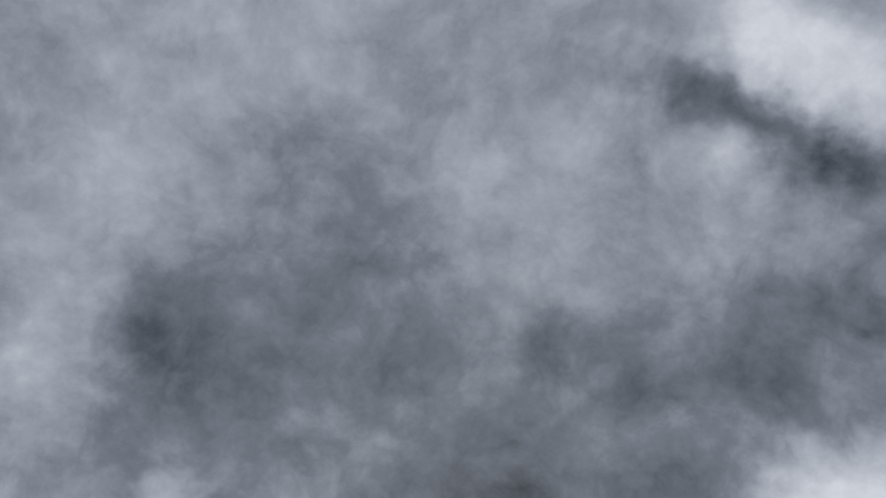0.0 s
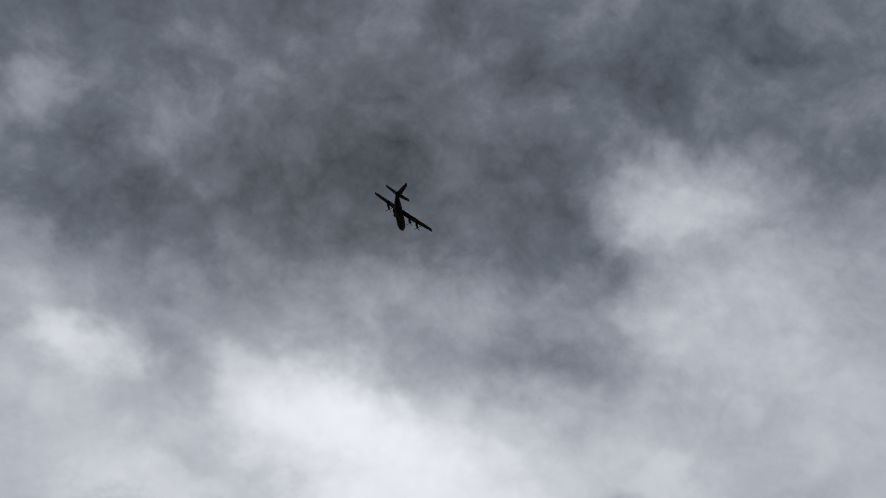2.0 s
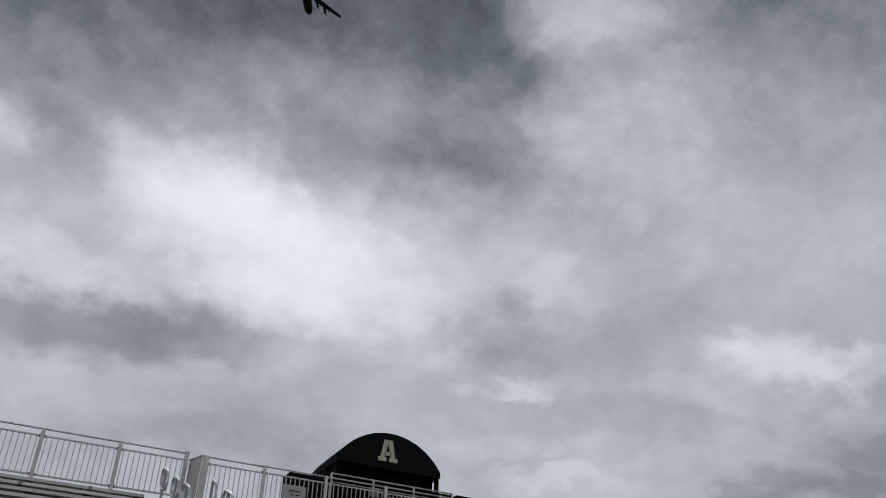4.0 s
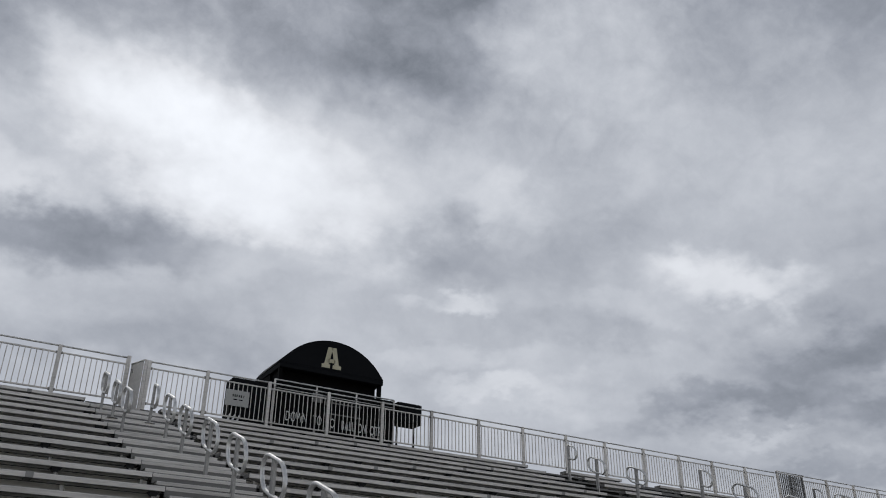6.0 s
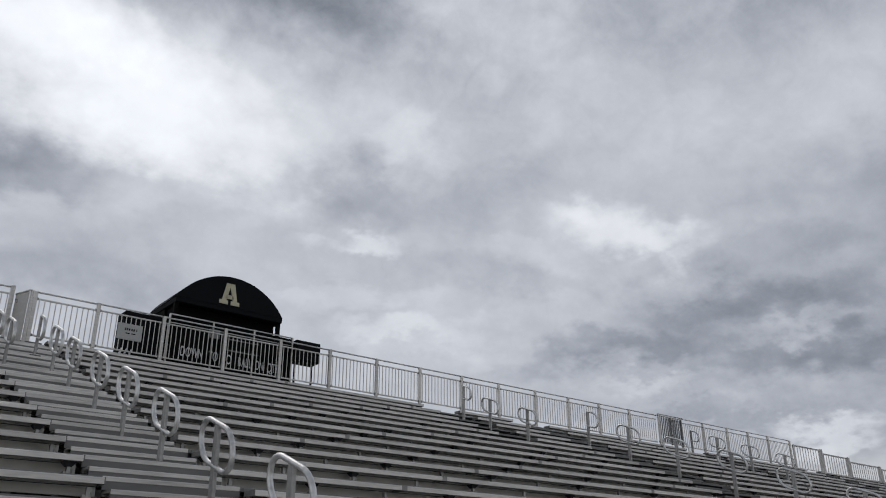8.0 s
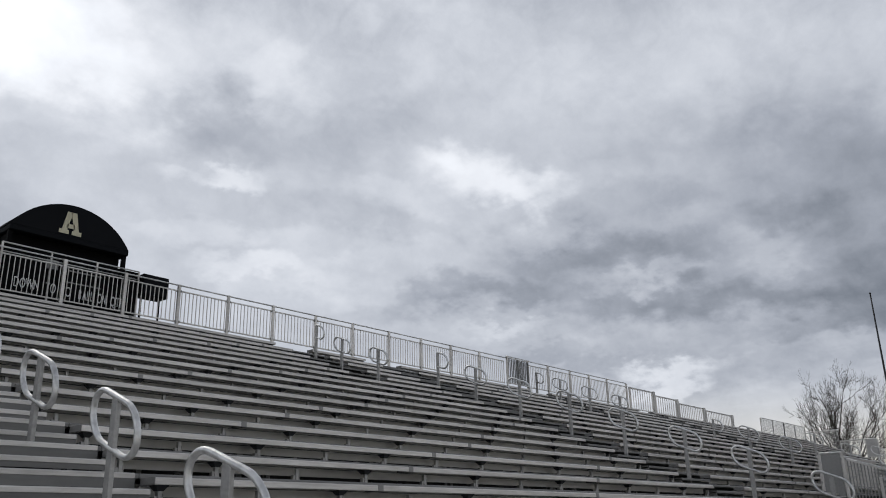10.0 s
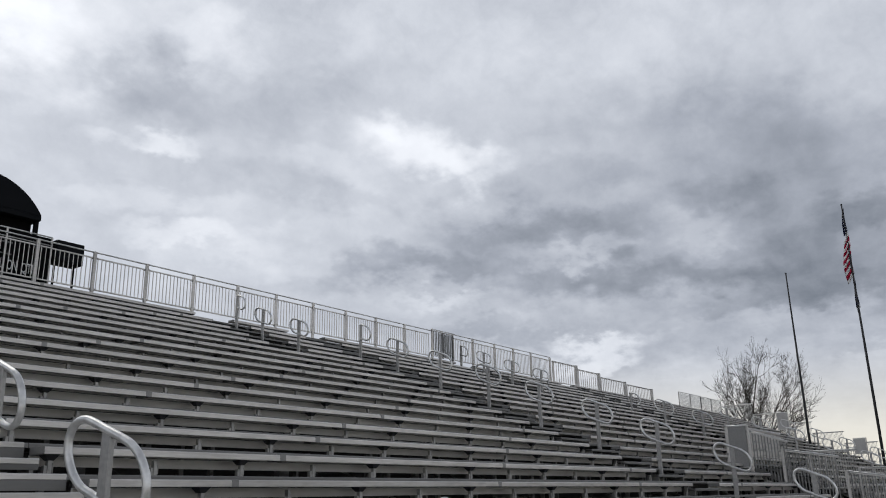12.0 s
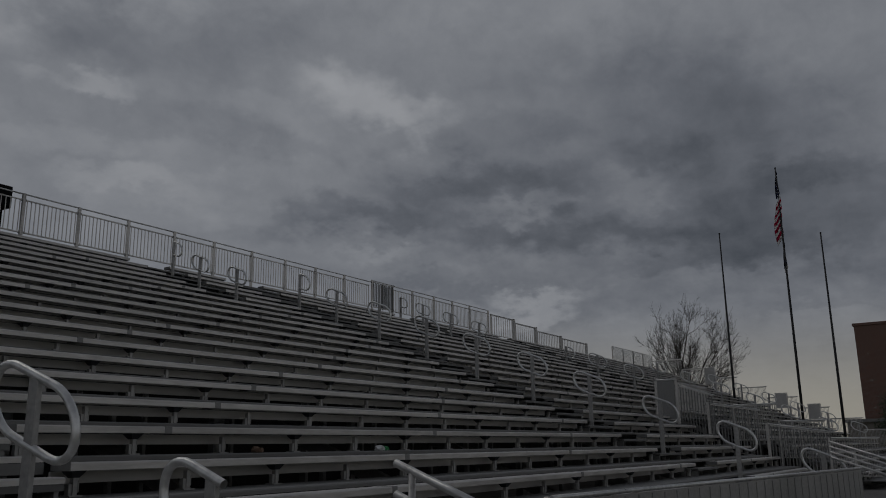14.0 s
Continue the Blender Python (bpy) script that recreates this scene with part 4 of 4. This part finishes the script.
# ---------------------------------------------------------------- evergreen, brick building, shed
def leaf_tree(x, y, h, w, seed):
    rnd = random.Random(seed)
    ob = empty("evergreen_shrub", (x, y, 0))
    tagged(ob, "dense dark evergreen shrub beside the brick building", "shrub")
    part("trunk", tube(nb(), [(0, 0, 0), (0.1, 0, h * 0.5), (0, 0.1, h * 0.9)], [0.18, 0.12, 0.04]), BARK, ob)
    verts, faces = [], []
    for c in range(70):
        t = rnd.random()
        rr = w * (0.35 + 0.65 * math.sin(math.pi * min(1, 0.25 + 0.75 * t))) * rnd.uniform(0.4, 1)
        a = rnd.uniform(0, math.tau)
        cc = Vector((rr * math.cos(a), rr * math.sin(a), h * (0.08 + 0.9 * t)))
        for l in range(60):
            p = cc + Vector((rnd.gauss(0, 0.25), rnd.gauss(0, 0.25), rnd.gauss(0, 0.25)))
            u = Vector((rnd.uniform(-1, 1), rnd.uniform(-1, 1), rnd.uniform(-1, 1))).normalized() * 0.11
            v = u.orthogonal().normalized() * 0.05
            b = len(verts)
            verts += [p - u, p + v, p + u, p - v]
            faces.append((b, b + 1, b + 2, b + 3))
    me = bpy.data.meshes.new("crown")
    me.from_pydata([tuple(v) for v in verts], [], faces)
    me.materials.append(LEAF)
    part("crown", me, None, ob)
leaf_tree(75.5, 5.4, 6.2, 1.6, 3)
leaf_tree(76.5, 2.6, 5.2, 1.7, 4)

hall = empty("brick_building", (85, 8.97, 0))
tagged(hall, "large windowless red brick building with a flat roof", "building")
wall = part("wall", box(nb(), 0, 30, -45, 0, 0, EYE + 10.3), BRICK_WALL, hall)
part("coping", box(nb(), -0.12, 30.12, -45.1, 0.12, EYE + 10.3, EYE + 10.55, 0.03), BRICK_WALL, hall)
vent = mesh_of(box(nb(), -0.04, 0.02, -0.10, 0.10, -0.06, 0.06, 0.01), "vent", MORTAR)
for i in range(6):
    for j in range(3):
        part("vent", vent, None, wall, at=(0, -0.9 - i * 2.1, 4.6 + j * 2.4))
shed = empty("low_outbuilding", (78, 9.6, 0))
tagged(shed, "low grey flat-roofed outbuilding", "building")
part("wall", box(nb(), 0, 4, -3.4, 0, 0, 3.2), MORTAR, shed)
part("roof", box(nb(), -0.3, 4.3, -3.7, 0.3, 3.2, 3.45), GALV, shed)

# ---------------------------------------------------------------- aeroplane
def lathe(bm, prof, n=16, axis="Y", bend=None):
    rings = []
    for s, r in prof:
        zc = bend(s) if bend else 0
        rings.append([bm.verts.new((r * math.cos(q * math.tau / n), s, zc + r * math.sin(q * math.tau / n))) for q in range(n)])
    for a, b in zip(rings, rings[1:]):
        for q in range(n):
            bm.faces.new((a[q], a[(q + 1) % n], b[(q + 1) % n], b[q])).smooth = True
    bm.faces.new(rings[0][::-1]); bm.faces.new(rings[-1])
    return bm

def wing_mesh(pts):
    """Root and tip sections: (x, y_lead, y_trail, z, thickness)."""
    bm = nb()
    secs = []
    for x, yl, yt, z, t in pts:
        c = yl - yt
        prof = [(yl, 0), (yl - 0.12 * c, 0.5), (yl - 0.35 * c, 0.6), (yl - 0.7 * c, 0.3), (yt, 0), (yl - 0.6 * c, -0.25), (yl - 0.25 * c, -0.4)]
        secs.append([bm.verts.new((x, y, z + q * t)) for y, q in prof])
    for a, b in zip(secs, secs[1:]):
        for i in range(7):
            bm.faces.new((a[i], a[(i + 1) % 7], b[(i + 1) % 7], b[i]))
    bm.faces.new(secs[0][::-1]); bm.faces.new(secs[-1])
    return bm

plane = empty("propeller_aircraft")
tagged(plane, "dark grey four-engined high-wing propeller transport aircraft in flight", "aircraft")
def upsweep(s): return 0 if s > -4 else (-(s + 4)) * 0.13
fus = part("fuselage", lathe(nb(), [(14.8, 0.15), (14.2, 0.9), (13, 1.5), (11.5, 1.95), (9, 2.15), (-3, 2.15), (-8, 1.5), (-12, 0.85), (-14.8, 0.35)], 18, bend=upsweep), PLANE_GREY, plane)
part("cockpit_glass", box(nb(), -1.0, 1.0, 12.2, 12.9, 0.9, 1.55, 0.15), BLACK_METAL, fus)
part("wing", wing_mesh([(-20.2, 3.2, 0.4, 2.7, 0.35), (-7, 4.6, -0.3, 2.4, 0.8), (0, 4.6, -0.3, 2.3, 0.9), (7, 4.6, -0.3, 2.4, 0.8), (20.2, 3.2, 0.4, 2.7, 0.35)]), PLANE_GREY, plane)
part("tailplane", wing_mesh([(-8.0, -12.6, -14.6, 1.75, 0.3), (0, -10.6, -14.8, 1.6, 0.5), (8.0, -12.6, -14.6, 1.75, 0.3)]), PLANE_GREY, plane)
fin = wing_mesh([(0, -8.8, -14.6, 0, 0.5), (7.0, -12.6, -15.4, 0, 0.3)])
bmesh.ops.rotate(fin, verts=fin.verts[:], cent=(0, 0, 0), matrix=Matrix.Rotation(radians(-90), 3, "Y"))
bmesh.ops.translate(fin, verts=fin.verts[:], vec=(0, 0, 1.6))
part("fin", fin, PLANE_GREY, plane)
for x in (-10.1, -5.0, 5.0, 10.1):
    e = part("engine", lathe(nb(), [(7.4, 0.12), (7.0, 0.32), (6.6, 0.5), (5.5, 0.62), (2.5, 0.6), (0.5, 0.3)], 12), PLANE_GREY, plane, at=(x, 0, 1.9))
    for a in range(4):
        bm = box(nb(), -0.16, 0.16, 6.85, 6.95, 0.2, 2.05, 0.03)
        bmesh.ops.rotate(bm, verts=bm.verts[:], cent=(0, 0, 0), matrix=Matrix.Rotation(radians(90 * a + 20), 3, "Y"))
        part("propeller_blade", bm, BLACK_METAL, e)
for x in (-1.9, 1.9):
    part("wheel_fairing", lathe(nb(), [(4.0, 0.2), (3, 0.6), (-1.5, 0.65), (-3, 0.2)], 10), PLANE_GREY, plane, at=(x, 0, -1.3))
az, el, dist = radians(13.80), radians(48.58), 428.0
plane.matrix_basis = Matrix.Translation((dist * math.cos(el) * math.sin(az), dist * math.cos(el) * math.cos(az), EYE + dist * math.sin(el))) @ \
    Euler((0, 0, radians(-26.1))).to_matrix().to_4x4() @ Euler((radians(9.8), 0, 0)).to_matrix().to_4x4() @ Euler((0, radians(40.3), 0)).to_matrix().to_4x4()


# ---------------------------------------------------------------- litter on the rows
def scrap(name, x, y, z, size, seed, material, label, category):
    rnd = random.Random(seed)
    bm = nb()
    bmesh.ops.create_icosphere(bm, subdivisions=2, radius=size)
    for v in bm.verts:
        v.co *= rnd.uniform(0.55, 1.1)
        v.co.z = max(v.co.z * 0.6, -size * 0.35)
    ob = part(name, bm, material)
    ob.location = (x, y, z + size * 0.34)
    tagged(ob, label, category)
GREEN = mat("green_wrapper", (0.05, 0.30, 0.10), 0.4, 0, 30, 0.2)
TAN = mat("cardboard", (0.16, 0.10, 0.065), 0.8, 0, 30, 0.2)
scrap("crumpled_wrapper", 9.55, row_y(0) - 0.1, row_z(0) - TREAD_DROP, 0.07, 1, GREEN, "crumpled green wrapper lying on the footboards", "wrapper")
scrap("paper_napkin", 9.40, row_y(0) - 0.12, row_z(0) - TREAD_DROP, 0.08, 2, WHITE, "crumpled white paper napkin lying on the footboards", "napkin")
scrap("cardboard_scrap", 7.15, row_y(0) - 0.15, row_z(0) - TREAD_DROP, 0.08, 3, TAN, "brown cardboard scrap on the footboards", "scrap")
